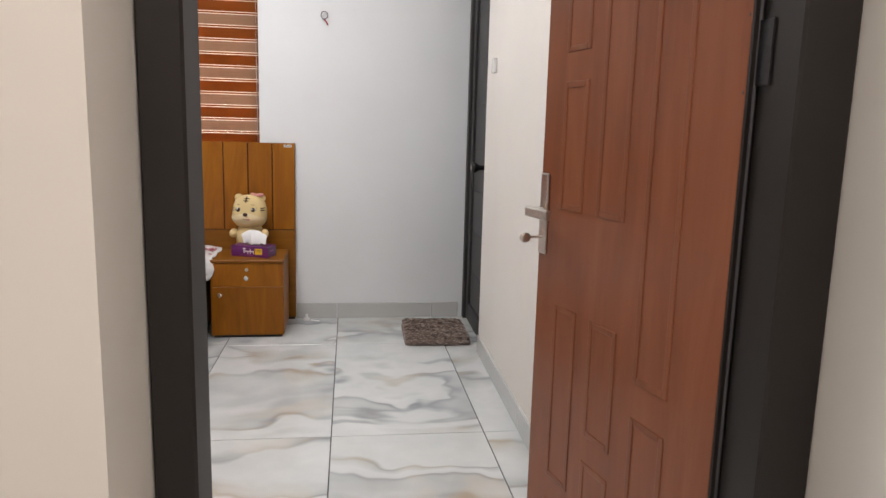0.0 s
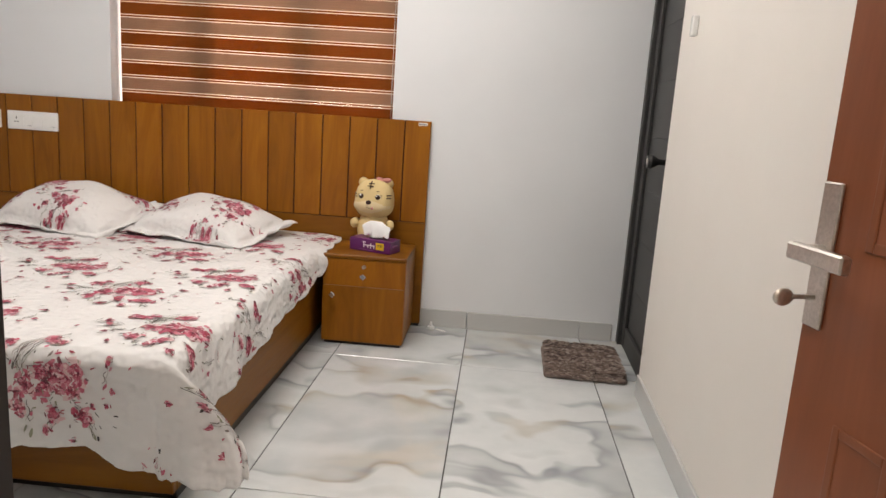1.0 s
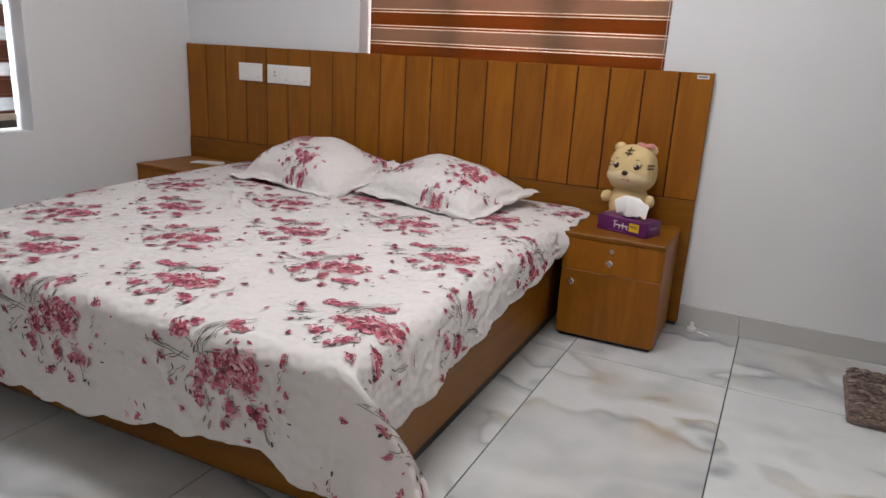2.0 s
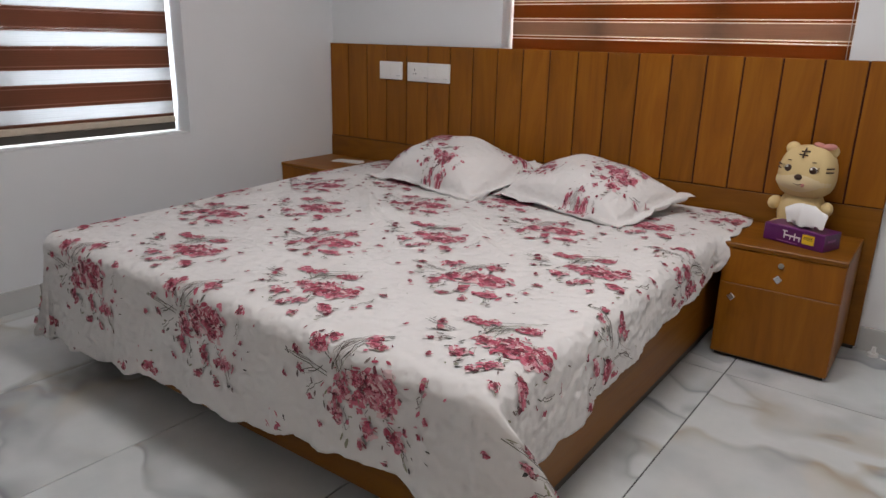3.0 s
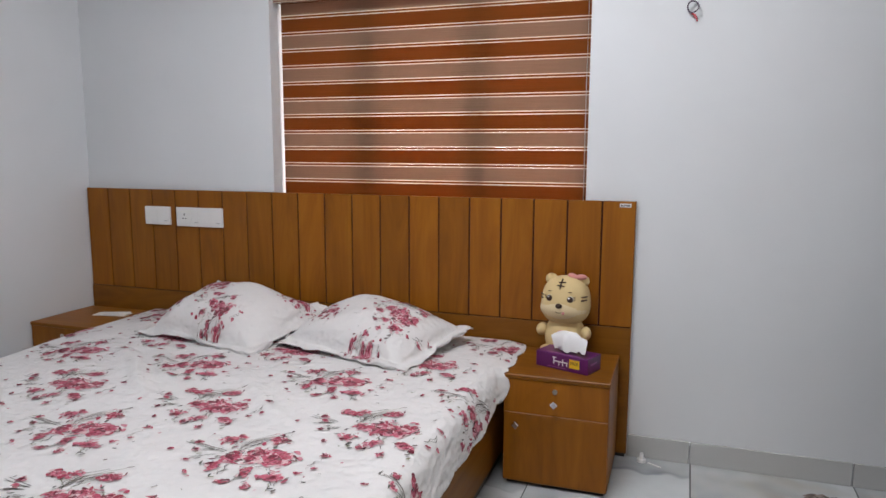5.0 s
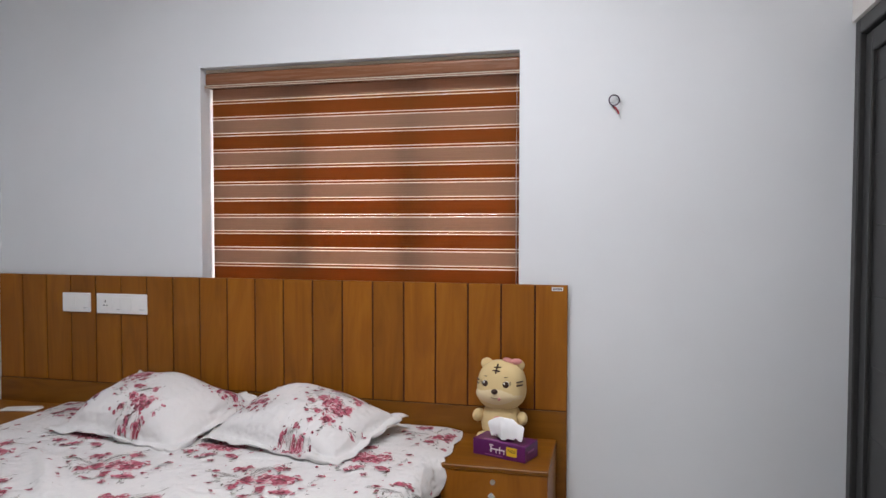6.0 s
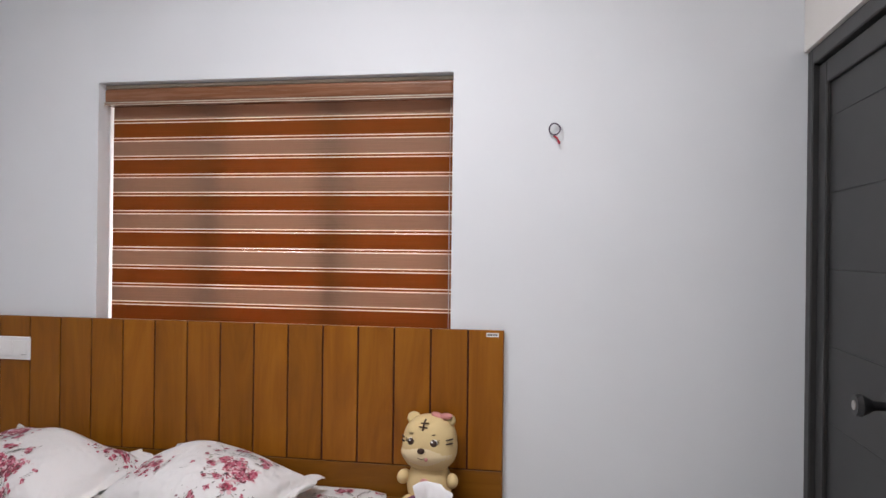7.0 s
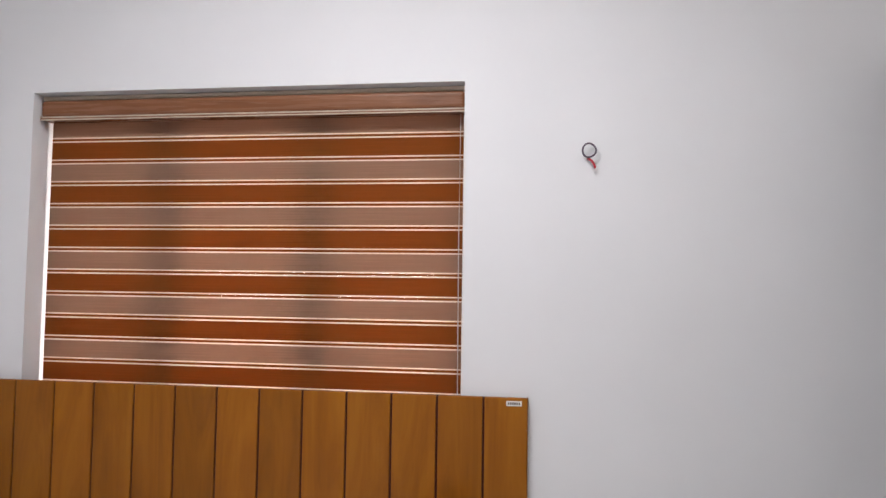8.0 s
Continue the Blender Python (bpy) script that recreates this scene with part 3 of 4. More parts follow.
def quilting(u, v):
    """The puffed cells between the stitch lines."""
    p = Vector((u, v, 0))
    w = noise.noise_vector(p * 9) * 0.012
    a = noise.noise((p + w) * 34)
    return 0.0042 * (0.35 - abs(a)) + 0.0004 * noise.noise(p * 60)


def spread(cx, cy, nx):
    """How far the cover runs on flat, over the nightstands, before it hangs."""
    if nx < 0:
        return 0.17 * smoothstep(2.75, 4.2, cy) * nx * nx
    return 0.050 * smoothstep(4.19, 4.30, cy) * nx * nx


def hem_length(cx, cy, nx, ny):
    """How far the cover reaches past the mattress edge."""
    ext = spread(cx, cy, nx)
    if nx < 0:
        side = 0.42 - 0.38 * smoothstep(4.12, 4.24, cy)
    else:
        side = 0.262 - 0.075 * smoothstep(2.8, 3.6, cy) - 0.035 * smoothstep(3.6, 4.2, cy) - 0.125 * smoothstep(4.19, 4.30, cy)
    foot = 0.280 + 0.072 * smoothstep(-0.85, -1.6, cx) + 0.060 * smoothstep(-1.0, -0.76, cx) + 0.045 * smoothstep(-1.7, -2.3, cx)
    a = abs(ny) ** 1.5
    corner = 4 * nx * nx * ny * ny
    return ext + side * (1 - a) + foot * a + (0.095 if nx > 0 else 0.02) * corner


def drape(u, v):
    """The place of the bedcover's point (u, v), metres on the flat cloth."""
    cx, cy = min(max(u, IX0), IX1), min(max(v, IY0), IY1)
    ox, oy = u - cx, v - cy
    full = math.hypot(ox, oy)
    if full < 1e-6:
        return Vector((u, v, BZ + wrinkle(u, v) + 0.5 * quilting(u, v)))
    nx, ny = ox / full, oy / full
    ext = spread(cx, cy, nx)
    flat = min(full, ext)
    L = full - flat
    q = R * math.pi / 2
    if L < q:
        out, down = R * math.sin(L / R), R * (1 - math.cos(L / R))
    else:
        out, down = R, R + L - q
    out += flat
    down += 0.016 * flat / 0.08 if nx > 0 else 0.05 * flat
    h = hem_length(cx, cy, nx, ny) - ext
    s = min(max(L - 0.04, 0) / max(h, 0.1), 1.2)
    corner = 4 * nx * nx * ny * ny
    along = cx * abs(ny) + cy * abs(nx)
    out += 2.3 * smoothstep(0.0, 0.12, full) * quilting(u, v)
    wave = 0.012 * math.sin(along * 15.0 + 1.3 * math.sin(along * 6)) + 0.006 * math.sin(along * 37)
    out += s * s * (0.012 + wave + 0.05 * corner) + 0.02 * s * corner
    # one stiff flap stands out beside the free corner
    flap = math.exp(-((math.degrees(math.atan2(-ny, nx)) - 40) / 26) ** 2) * (1 if cx > -1 else 0) * math.sin(min(s, 1) * 2.1)
    return Vector((cx + nx * out + 0.165 * flap, cy + ny * out + 0.05 * flap,
                   BZ + wrinkle(cx, cy) * max(0, 1 - full / 0.1) + 0.5 * quilting(u, v) * max(0, 1 - full / 0.08) - down * (1 - 0.12 * corner * s)))


def scallop(p):
    return 0.016 * abs(math.sin(p * math.pi / 0.17))


bm = bmesh.new()
NU, NV = 180, 190
us = [IX0 + (IX1 - IX0) * i / NU for i in range(NU + 1)]
vs = [IY0 + (IY1 - IY0) * j / NV for j in range(NV + 1)]
grid = [[bm.verts.new(drape(u, v)) for v in vs] for u in us]
for i in range(NU):
    for j in range(NV):
        bm.faces.new((grid[i][j], grid[i + 1][j], grid[i + 1][j + 1], grid[i][j + 1]))
# the rim, from the head along one side, round the foot and back up the other side
rim = [(grid[NU][j], us[NU], vs[j], 1, 0) for j in range(NV, -1, -1)]
rim += [(grid[NU][0], IX1, IY0, math.cos(a), -math.sin(a)) for a in (math.pi / 2 * k / 30 for k in range(1, 30))]
rim += [(grid[i][0], us[i], IY0, 0, -1) for i in range(NU, -1, -1)]
rim += [(grid[0][0], IX0, IY0, -math.sin(a), -math.cos(a)) for a in (math.pi / 2 * k / 30 for k in range(1, 30))]
rim += [(grid[0][j], us[0], vs[j], -1, 0) for j in range(NV + 1)]
NS = 44
walked, last, before = 0.0, None, None
for v0, bx, by, nx, ny in rim:
    h = hem_length(bx, by, nx, ny)
    end = Vector((bx + nx * h, by + ny * h))
    walked += (end - before).length if before is not None else 0
    before = end
    h += scallop(walked) - 0.008
    column = [v0] + [bm.verts.new(drape(bx + nx * h * k / NS, by + ny * h * k / NS)) for k in range(1, NS + 1)]
    if last:
        for a0, a1, b0, b1 in zip(last, last[1:], column, column[1:]):
            vsq = [a0, a1, b1, b0] if a0 is not b0 else [a0, a1, b1]
            bm.faces.new(vsq)
    last = column
cover = tagged(part("bedcover", bm, FABRIC, smooth=True), "white quilted cotton bedcover printed with rose-red flowers, scalloped hem", "bedcover")
sol = cover.modifiers.new("thickness", "SOLIDIFY")
sol.thickness, sol.offset = 0.006, (-1 if cover.data.polygons[0].normal.z > 0 else 1)   # always downwards

ROSES = [(0.72, 0.46, 0.49), (0.62, 0.27, 0.33), (0.54, 0.135, 0.20), (0.44, 0.062, 0.115), (0.31, 0.03, 0.062), (0.13, 0.010, 0.028)]
PALE = (0.71, 0.52, 0.54)
LEAVES = [(0.12, 0.125, 0.105), (0.045, 0.042, 0.042), (0.26, 0.27, 0.19), (0.17, 0.14, 0.13), (0.38, 0.36, 0.34), (0.46, 0.42, 0.41)]


class Print:
    """Collects small printed shapes given in flat cloth metres, and lays them on a cloth."""

    def __init__(self, place, lift, inside):
        self.place, self.lift, self.inside = place, lift, inside
        self.verts, self.faces, self.cols, self.level = [], [], [], 0.0

    def spot(self, u, v):
        e = 0.004
        p = self.place(u, v)
        n = (self.place(u + e, v) - p).cross(self.place(u, v + e) - p)
        n = n.normalized() if n.length > 1e-12 else Vector((0, 0, 1))
        return p + n * (self.lift + self.level)

    def blob(self, u, v, a, b, turn, col, k=7, rng=random):
        if not self.inside(u, v, max(a, b) * 1.3):
            return
        self.level += 2.5e-6
        i0 = len(self.verts)
        self.verts.append(self.spot(u, v))
        for j in range(k):
            t = 2 * math.pi * j / k
            r = 0.72 + 0.5 * rng.random()
            dx, dy = a * r * math.cos(t), b * r * math.sin(t)
            self.verts.append(self.spot(u + dx * math.cos(turn) - dy * math.sin(turn), v + dx * math.sin(turn) + dy * math.cos(turn)))
        for j in range(k):
            self.faces.append((i0, i0 + 1 + j, i0 + 1 + (j + 1) % k))
            self.cols.append(col)

    def stem(self, pts, w, col):
        if not all(self.inside(u, v, 0.004) for u, v in pts):
            return
        self.level += 2.5e-6
        i0 = len(self.verts)
        for i, (u, v) in enumerate(pts):
            a, b = pts[max(i - 1, 0)], pts[min(i + 1, len(pts) - 1)]
            d = math.hypot(b[0] - a[0], b[1] - a[1]) or 1
            nx, ny = -(b[1] - a[1]) / d * w, (b[0] - a[0]) / d * w
            self.verts += [self.spot(u + nx, v + ny), self.spot(u - nx, v - ny)]
        for i in range(len(pts) - 1):
            j = i0 + 2 * i
            self.faces.append((j, j + 1, j + 3, j + 2))
            self.cols.append(col)

    def flower(self, u, v, r, rng):
        """Loose, broken petals: a pale wash, then brighter and darker strokes on top."""
        flat, lean = rng.uniform(0.55, 0.95), rng.uniform(0, 3.14)
        cl, sl = math.cos(lean), math.sin(lean)

        def at(d, t):
            x, y = d * math.cos(t), d * math.sin(t) * flat
            return u + x * cl - y * sl, v + x * sl + y * cl

        if r > 0.011:
            for _ in range(5):
                self.blob(*at(r * rng.uniform(0.2, 1.05), rng.uniform(0, 6.28)), r * 0.40, r * 0.22, rng.uniform(0, 6.28), PALE, 8, rng)
        count = int(9 + r * 1350)
        for k in range(count):
            t, d = rng.uniform(0, 6.28), r * abs(rng.gauss(0, 0.52))
            tone = ROSES[min(int(len(ROSES) * (0.30 + 0.80 * k / count) * rng.uniform(0.35, 1.35)), len(ROSES) - 1)]
            a = min(rng.uniform(0.13, 0.30) * r + 0.0034, 0.0125)
            self.blob(*at(d, t), a, a * rng.uniform(0.22, 0.70), t + lean + 1.57 + rng.uniform(-1.0, 1.0), tone, 7, rng)
        if r > 0.012:
            # a few near-black strokes between the petals
            for _ in range(int(3 + r * 150)):
                self.blob(*at(r * rng.uniform(0.3, 1.2), rng.uniform(0, 6.28)), rng.uniform(0.004, 0.009), rng.uniform(0.0010, 0.0022), rng.uniform(0, 6.28), rng.choice(LEAVES[:4] + ROSES[4:]), 6, rng)

    def bouquet(self, u, v, rng, size=1.0, turn=0.0):
        ct, st = math.cos(turn) * size, math.sin(turn) * size
        self.level = rng.uniform(0, 1e-6)

        def at(x, y):
            x, y = x + rng.uniform(-0.008, 0.008), (y if y > 0 else 0.66 * y) + rng.uniform(-0.008, 0.008)
            return u + x * ct - y * st, v + x * st + y * ct

        def strokes(x0, y0, x1, y1, bow, count, wide):
            """Thin brush lines side by side along one bowed branch."""
            for _ in range(count):
                ex, ey, fx, fy = (rng.uniform(-wide, wide) for _ in range(4))
                n = rng.randint(3, 8)
                k0 = rng.uniform(0.0, 0.5)
                bend = bow * rng.uniform(0.3, 1.5) + rng.uniform(-0.008, 0.008)
                pts = []
                for q in range(n):
                    f = k0 + (1 - k0) * q / 8
                    px = x0 + ex + (x1 + fx - x0 - ex) * f + bend * math.sin(f * 3.14) + 0.004 * math.sin(q * 2.1 + ex * 900)
                    py = y0 + ey + (y1 + fy - y0 - ey) * f
                    py = py if py > 0 else 0.66 * py
                    pts.append((u + px * ct - py * st, v + px * st + py * ct))
                self.stem(pts, rng.uniform(0.0006, 0.0013) * size, rng.choice(LEAVES + LEAVES[:2]))

        # the branches, then the blooms, the buds and the hanging tips
        strokes(-0.115, 0.0, -0.015, 0.185, -0.035, 15, 0.017)
        strokes(-0.13, 0.0, -0.31, 0.03, 0.0, 3, 0.008)
        strokes(-0.15, 0.03, -0.29, -0.07, 0.0, 3, 0.008)
        strokes(-0.16, -0.03, -0.23, -0.13, -0.01, 3, 0.008)
        strokes(-0.10, -0.06, -0.09, -0.24, 0.012, 3, 0.010)
        strokes(-0.02, -0.05, -0.04, -0.25, 0.02, 4, 0.012)
        strokes(0.02, -0.06, 0.10, -0.24, 0.02, 5, 0.012)
        strokes(0.11, -0.06, 0.14, 0.07, 0.006, 2, 0.006)
        strokes(-0.10, 0.02, 0.03, 0.05, 0.0, 4, 0.014)
        strokes(-0.12, 0.04, -0.20, 0.10, 0.0, 3, 0.010)
        for _ in range(34):
            # loose flecks all through the spray
            x, y = rng.gauss(-0.06, 0.10), rng.gauss(-0.03, 0.11)
            self.blob(*at(x, y), rng.uniform(0.004, 0.011) * size, rng.uniform(0.0012, 0.0030) * size, 1.3 + turn + rng.gauss(0, 0.7), rng.choice(LEAVES[:4] + ROSES[1:5]), 6, rng)
        for x, y, r in ((0.0, 0.0, 0.056), (0.035, 0.022, 0.042), (-0.045, 0.022, 0.034), (0.030, -0.030, 0.036), (-0.045, -0.025, 0.034), (-0.100, -0.018, 0.036),
                        (-0.185, 0.080, 0.030), (-0.150, 0.095, 0.020), (-0.050, 0.125, 0.030), (-0.022, 0.115, 0.018), (0.072, -0.145, 0.033), (-0.020, -0.145, 0.026),
                        (-0.112, -0.125, 0.028), (-0.250, 0.032, 0.015), (-0.232, -0.012, 0.013), (-0.210, -0.110, 0.010), (-0.045, -0.225, 0.017), (0.030, -0.250, 0.014),
                        (-0.165, -0.205, 0.010), (0.138, 0.065, 0.013), (0.150, -0.018, 0.009), (0.125, -0.085, 0.008), (-0.300, -0.055, 0.008)):
            self.flower(*at(x, y), r * size, rng)
        for x, y in ((-0.155, -0.115), (0.105, -0.135), (-0.205, -0.045), (-0.075, -0.225), (-0.085, -0.20), (0.10, -0.215), (0.105, -0.24), (-0.28, 0.035), (-0.13, 0.03), (-0.02, 0.075),
                     (-0.24, -0.03), (-0.135, -0.06), (0.0, -0.09), (0.02, -0.20), (-0.185, -0.09), (-0.03, 0.18)):
            self.blob(*at(x, y), rng.uniform(0.006, 0.013) * size, rng.uniform(0.0020, 0.0045) * size, 1.2 + turn + rng.uniform(-0.9, 0.9), rng.choice(LEAVES[:4]), 7, rng)

    def done(self, name, parent, label):
        me = bpy.data.meshes.new(name)
        me.from_pydata(self.verts, [], self.faces)
        layer = me.color_attributes.new("ink", "FLOAT_COLOR", "CORNER")
        data = [c for f, c3 in zip(self.faces, self.cols) for _ in f for c in (*c3, 1.0)]
        layer.data.foreach_set("color", data)
        me.materials.append(INK)
        ob = new(name, me)
        ob.parent = parent
        return tagged(ob, label, kind="stuff")


def on_cover(u, v, margin):
    cx, cy = min(max(u, IX0), IX1), min(max(v, IY0), IY1)
    full = math.hypot(u - cx, v - cy)
    return v < IY1 - 0.02 and (full < 1e-6 or full + margin + 0.006 < hem_length(cx, cy, (u - cx) / full, (v - cy) / full))


# the printed repeat: the same spray over and over, in staggered rows that lean a little
ink = Print(drape, 0.0020, on_cover)
for k in range(-2, 7):
    for j in range(-2, 5):
        m2, odd = divmod(k, 2)
        u = -0.770 - 0.590 * j - 0.083 * m2 - (0.320 if odd else 0)
        v = 2.905 + 0.625 * m2 + (0.340 if odd else 0)
        ink.bouquet(u, v, random.Random(11 + odd), 0.97, 0.0)
ink.done("flower_print", cover, "rose-red flowers with dark stems")

# ---- pillows ----


def pillow(label, m, seed, H, sprays):
    W, D, FL = 0.285, 0.215, 0.060
    r2 = random.Random(seed)
    off = Vector((seed * 3.1, seed * 1.7, 0))
    back = m.inverted()

    def bulge(u, v):
        a, b = min(abs(u) / W, 1), min(abs(v) / D, 1)
        t = max(1 - a ** 2.8, 0) ** 0.62 * max(1 - b ** 2.6, 0) ** 0.55
        return H * t

    def top(u, v):
        p = Vector((u, v, 0))
        z = 0.012 + bulge(u, v) + 0.022 * noise.noise(p * 5 + off) * (1 if abs(u) < W and abs(v) < D else 0.3)
        # the flange droops and ripples
        d = max(abs(u) - W, abs(v) - D, 0)
        z += -0.22 * d + 0.075 * d / FL * noise.noise(p * 7 + off)
        # shallow tucks that run in from the rim
        z += 0.007 * math.sin(20 * u + 9 * v + 3 * noise.noise(p * 4 + off)) * smoothstep(0.35, 1.0, max(abs(u) / W, abs(v) / D))
        # the stitched seam between the filling and the flange
        seam = max(abs(u) - W, abs(v) - D)
        z += 1.1 * quilting(u + seed, v) - 0.007 * math.exp(-(seam / 0.010) ** 2)
        q = m @ Vector((u, v + 0.012 * noise.noise(p * 5 - off), z))
        # it lies on the bed and is pushed up where it meets the headboard
        if q.y > 4.585:
            over = q.y - 4.585
            q.y, q.z = 4.585 + 0.035 * (1 - math.exp(-over / 0.035)), q.z + 0.35 * over
        if v < D * 0.7:
            lie = 0.8 * min(d / FL, 1) * (1 - smoothstep(D * 0.2, D * 0.7, v))
            q.z += (BZ + 0.026 + 0.055 * noise.noise(p * 8 - off) - q.z) * lie
        q.z = max(q.z, BZ + 0.011)
        return back @ q

    nu, nv = 96, 76
    bm = bmesh.new()
    rows = []
    for i in range(nu + 1):
        col = []
        for j in range(nv + 1):
            a, b = 2 * i / nu - 1, 2 * j / nv - 1
            wx, wy = W + FL, D + FL
            # scalloped outline with slightly pulled-in sides
            edge = max(abs(a), abs(b))
            sc = 1 + (0.055 * abs(math.sin((a * 7 if abs(b) >= abs(a) else b * 5) * math.pi / 2)) - 0.02) * edge ** 8
            pin = 1 - 0.07 * (1 - b * b) * abs(a) ** 4
            pin2 = 1 - 0.09 * (1 - a * a) * abs(b) ** 4
            corner = 1 - 0.085 * (a * b) ** 6
            col.append(bm.verts.new(top(a * wx * sc * pin * corner, b * wy * sc * pin2 * corner)))
        rows.append(col)
    under = {}
    for i in range(nu):
        for j in range(nv):
            bm.faces.new((rows[i][j], rows[i + 1][j], rows[i + 1][j + 1], rows[i][j + 1]))
    # underside, shallow
    low = [[v if i in (0, nu) or j in (0, nv) else bm.verts.new(Vector((v.co.x, v.co.y, min(v.co.z - 0.004, 0.004 - 0.18 * bulge(v.co.x, v.co.y))))) for j, v in enumerate(c)] for i, c in enumerate(rows)]
    for i in range(nu):
        for j in range(nv):
            q = [low[i][j], low[i][j + 1], low[i + 1][j + 1], low[i + 1][j]]
            if len(set(q)) == 4 and not all(x in (rows[i][j], rows[i + 1][j], rows[i + 1][j + 1], rows[i][j + 1]) for x in q):
                bm.faces.new(q)
    ob = part("pillow", bm, FABRIC, None, smooth=True, m=m)
    tagged(ob, label, "pillow", "pillows on the bed")
    pr = Print(top, 0.0018, lambda u, v, margin: abs(u) + margin < W + FL - 0.016 and abs(v) + margin < D + FL - 0.016)
    for u, v, size, turn in sprays:
        pr.bouquet(u, v, random.Random(seed * 7), size, turn)
    pr.done("flower_print", ob, "rose-red flowers with dark stems")
    return ob


pillow("white pillow with rose-red flowers, leaning on the headboard", pose(-1.975, 4.350, BZ + 0.056, 11, 4, -8), 1, 0.128,
       ((-0.13, 0.08, 0.62, 0.2), (-0.24, -0.10, 0.50, 0.3), (0.06, -0.13, 0.66, -0.3), (0.26, 0.16, 0.35, 0.4)))
pillow("white scalloped pillow with rose-red flowers, beside the nightstand", pose(-1.285, 4.365, BZ + 0.044, 7, 3, -13), 2, 0.118,
       ((0.17, -0.02, 0.80, -0.5), (-0.16, -0.08, 0.42, 0.3), (-0.20, 0.14, 0.30, 0.2), (0.12, -0.22, 0.40, 0.2)))

# ---- plush toy ----
bm = bmesh.new()
TX, TY, TZ = -0.512, 4.548, NSH
P, MZ, PK, DK, RD, WH = range(6)
HA, HB, HC, HZC, HP = 0.101, 0.086, 0.106, 0.256, 2.7


def squarish(first, centre, radii, power):
    """Fills out a ball towards a rounded block, a little heavier at the bottom."""
    for v in list(bm.verts)[first:]:
        n = [(v.co[k] - centre[k]) / radii[k] for k in range(3)]
        d = sum(abs(c) ** power for c in n) ** (1 / power) or 1
        w = 1 + 0.06 * max(-n[2], 0) - 0.10 * max(n[2], 0)
        v.co = Vector([centre[k] + radii[k] * n[k] / d * (w if k < 2 else 1) for k in range(3)])


def face(x, z, out=0.0008):
    """A point on the front of the head."""
    d = 1 - abs(x / HA) ** HP - abs((z - HZC) / HC) ** HP
    return Vector((x, -0.005 - HB * max(d, 0.0) ** (1 / HP) - out, z))


def stitch(x0, z0, x1, z1, r):
    tube_along(bm, [face(x0 + (x1 - x0) * k / 6, z0 + (z1 - z0) * k / 6) for k in range(7)], r, 6, DK)


add_ball(bm, (0, 0, 0.092), (0.086, 0.070, 0.110), P, None, 28, 18)              # body
start = len(bm.verts)
add_ball(bm, (0, -0.005, HZC), (HA, HB, HC), P, None, 36, 26)                    # head
squarish(start, (0, -0.005, HZC), (HA, HB, HC), HP)
add_ball(bm, (-0.002, -0.030, 0.222), (0.101, 0.069, 0.060), MZ, None, 28, 16)   # muzzle
for s in (-1, 1):
    add_ball(bm, (s * 0.068, 0.003, 0.342), (0.027, 0.020, 0.026), P, None, 16, 12)
    add_ball(bm, (s * 0.094, -0.022, 0.118), (0.022, 0.032, 0.028), P, Euler((0.3, 0, s * 0.4)), 18, 12)
    add_ball(bm, (s * 0.062, -0.050, 0.028), (0.032, 0.045, 0.028), P, Euler((0, 0, s * -0.25)), 18, 12)
    ex = s * 0.043 - 0.006
    add_ball(bm, face(ex, 0.270, -0.005), (0.0150, 0.0070, 0.0146), WH, None, 16, 10)
    add_ball(bm, face(ex, 0.2695, -0.0035), (0.0140, 0.0080, 0.0140), DK, None, 14, 10)
    add_ball(bm, face(ex - 0.004, 0.2755, 0.0035), (0.0042, 0.0025, 0.0042), WH, None, 8, 6)
    for k in range(3):
        stitch(ex + s * 0.014, 0.279 - 0.006 * k, ex + s * 0.022, 0.283 - 0.006 * k, 0.0010)
    stitch(ex - 0.007, 0.301, ex + 0.007, 0.302, 0.0016)
    for z in (0.266, 0.281):
        stitch(s * 0.080, z, s * 0.097, z + 0.001, 0.0028)
add_ball(bm, (-0.006, -0.099, 0.240), (0.014, 0.009, 0.0115), DK, None, 14, 10)
tube_along(bm, [(-0.020 + 0.003 * k, -0.0985 + 0.0004 * abs(k - 5), 0.214 - 0.004 * math.sin(k * 0.314)) for k in range(11)], 0.0013, 5, DK)
stitch(-0.006, 0.314, -0.004, 0.352, 0.0030)
stitch(-0.021, 0.327, 0.010, 0.325, 0.0026)
stitch(-0.017, 0.339, 0.013, 0.341, 0.0026)
for dx in (-0.026, 0.0):
    add_ball(bm, (0.062 + dx * 1.2, -0.016, 0.361), (0.026, 0.014, 0.013), PK, Euler((0, 0.35 if dx else -0.1, 0)), 14, 10)
add_ball(bm, (0.014, -0.0985, 0.2095), (0.0065, 0.004, 0.0075), PK, Euler((0, 0.4, 0)), 12, 8)
add_ball(bm, (0.0, -0.066, 0.112), (0.018, 0.008, 0.018), PK, None, 12, 10)
bmesh.ops.scale(bm, vec=(0.97, 1.0, 0.93), verts=bm.verts)
toy = tagged(part("plush_toy", bm, [PLUSH, MUZZLE, PINK, DARKBROWN, PINK, WHITEPLASTIC], m=pose(TX, TY, TZ, -3, 0, -6)),
             "cream-yellow plush tiger cub with a pink bow, sitting on the nightstand", "plush toy")

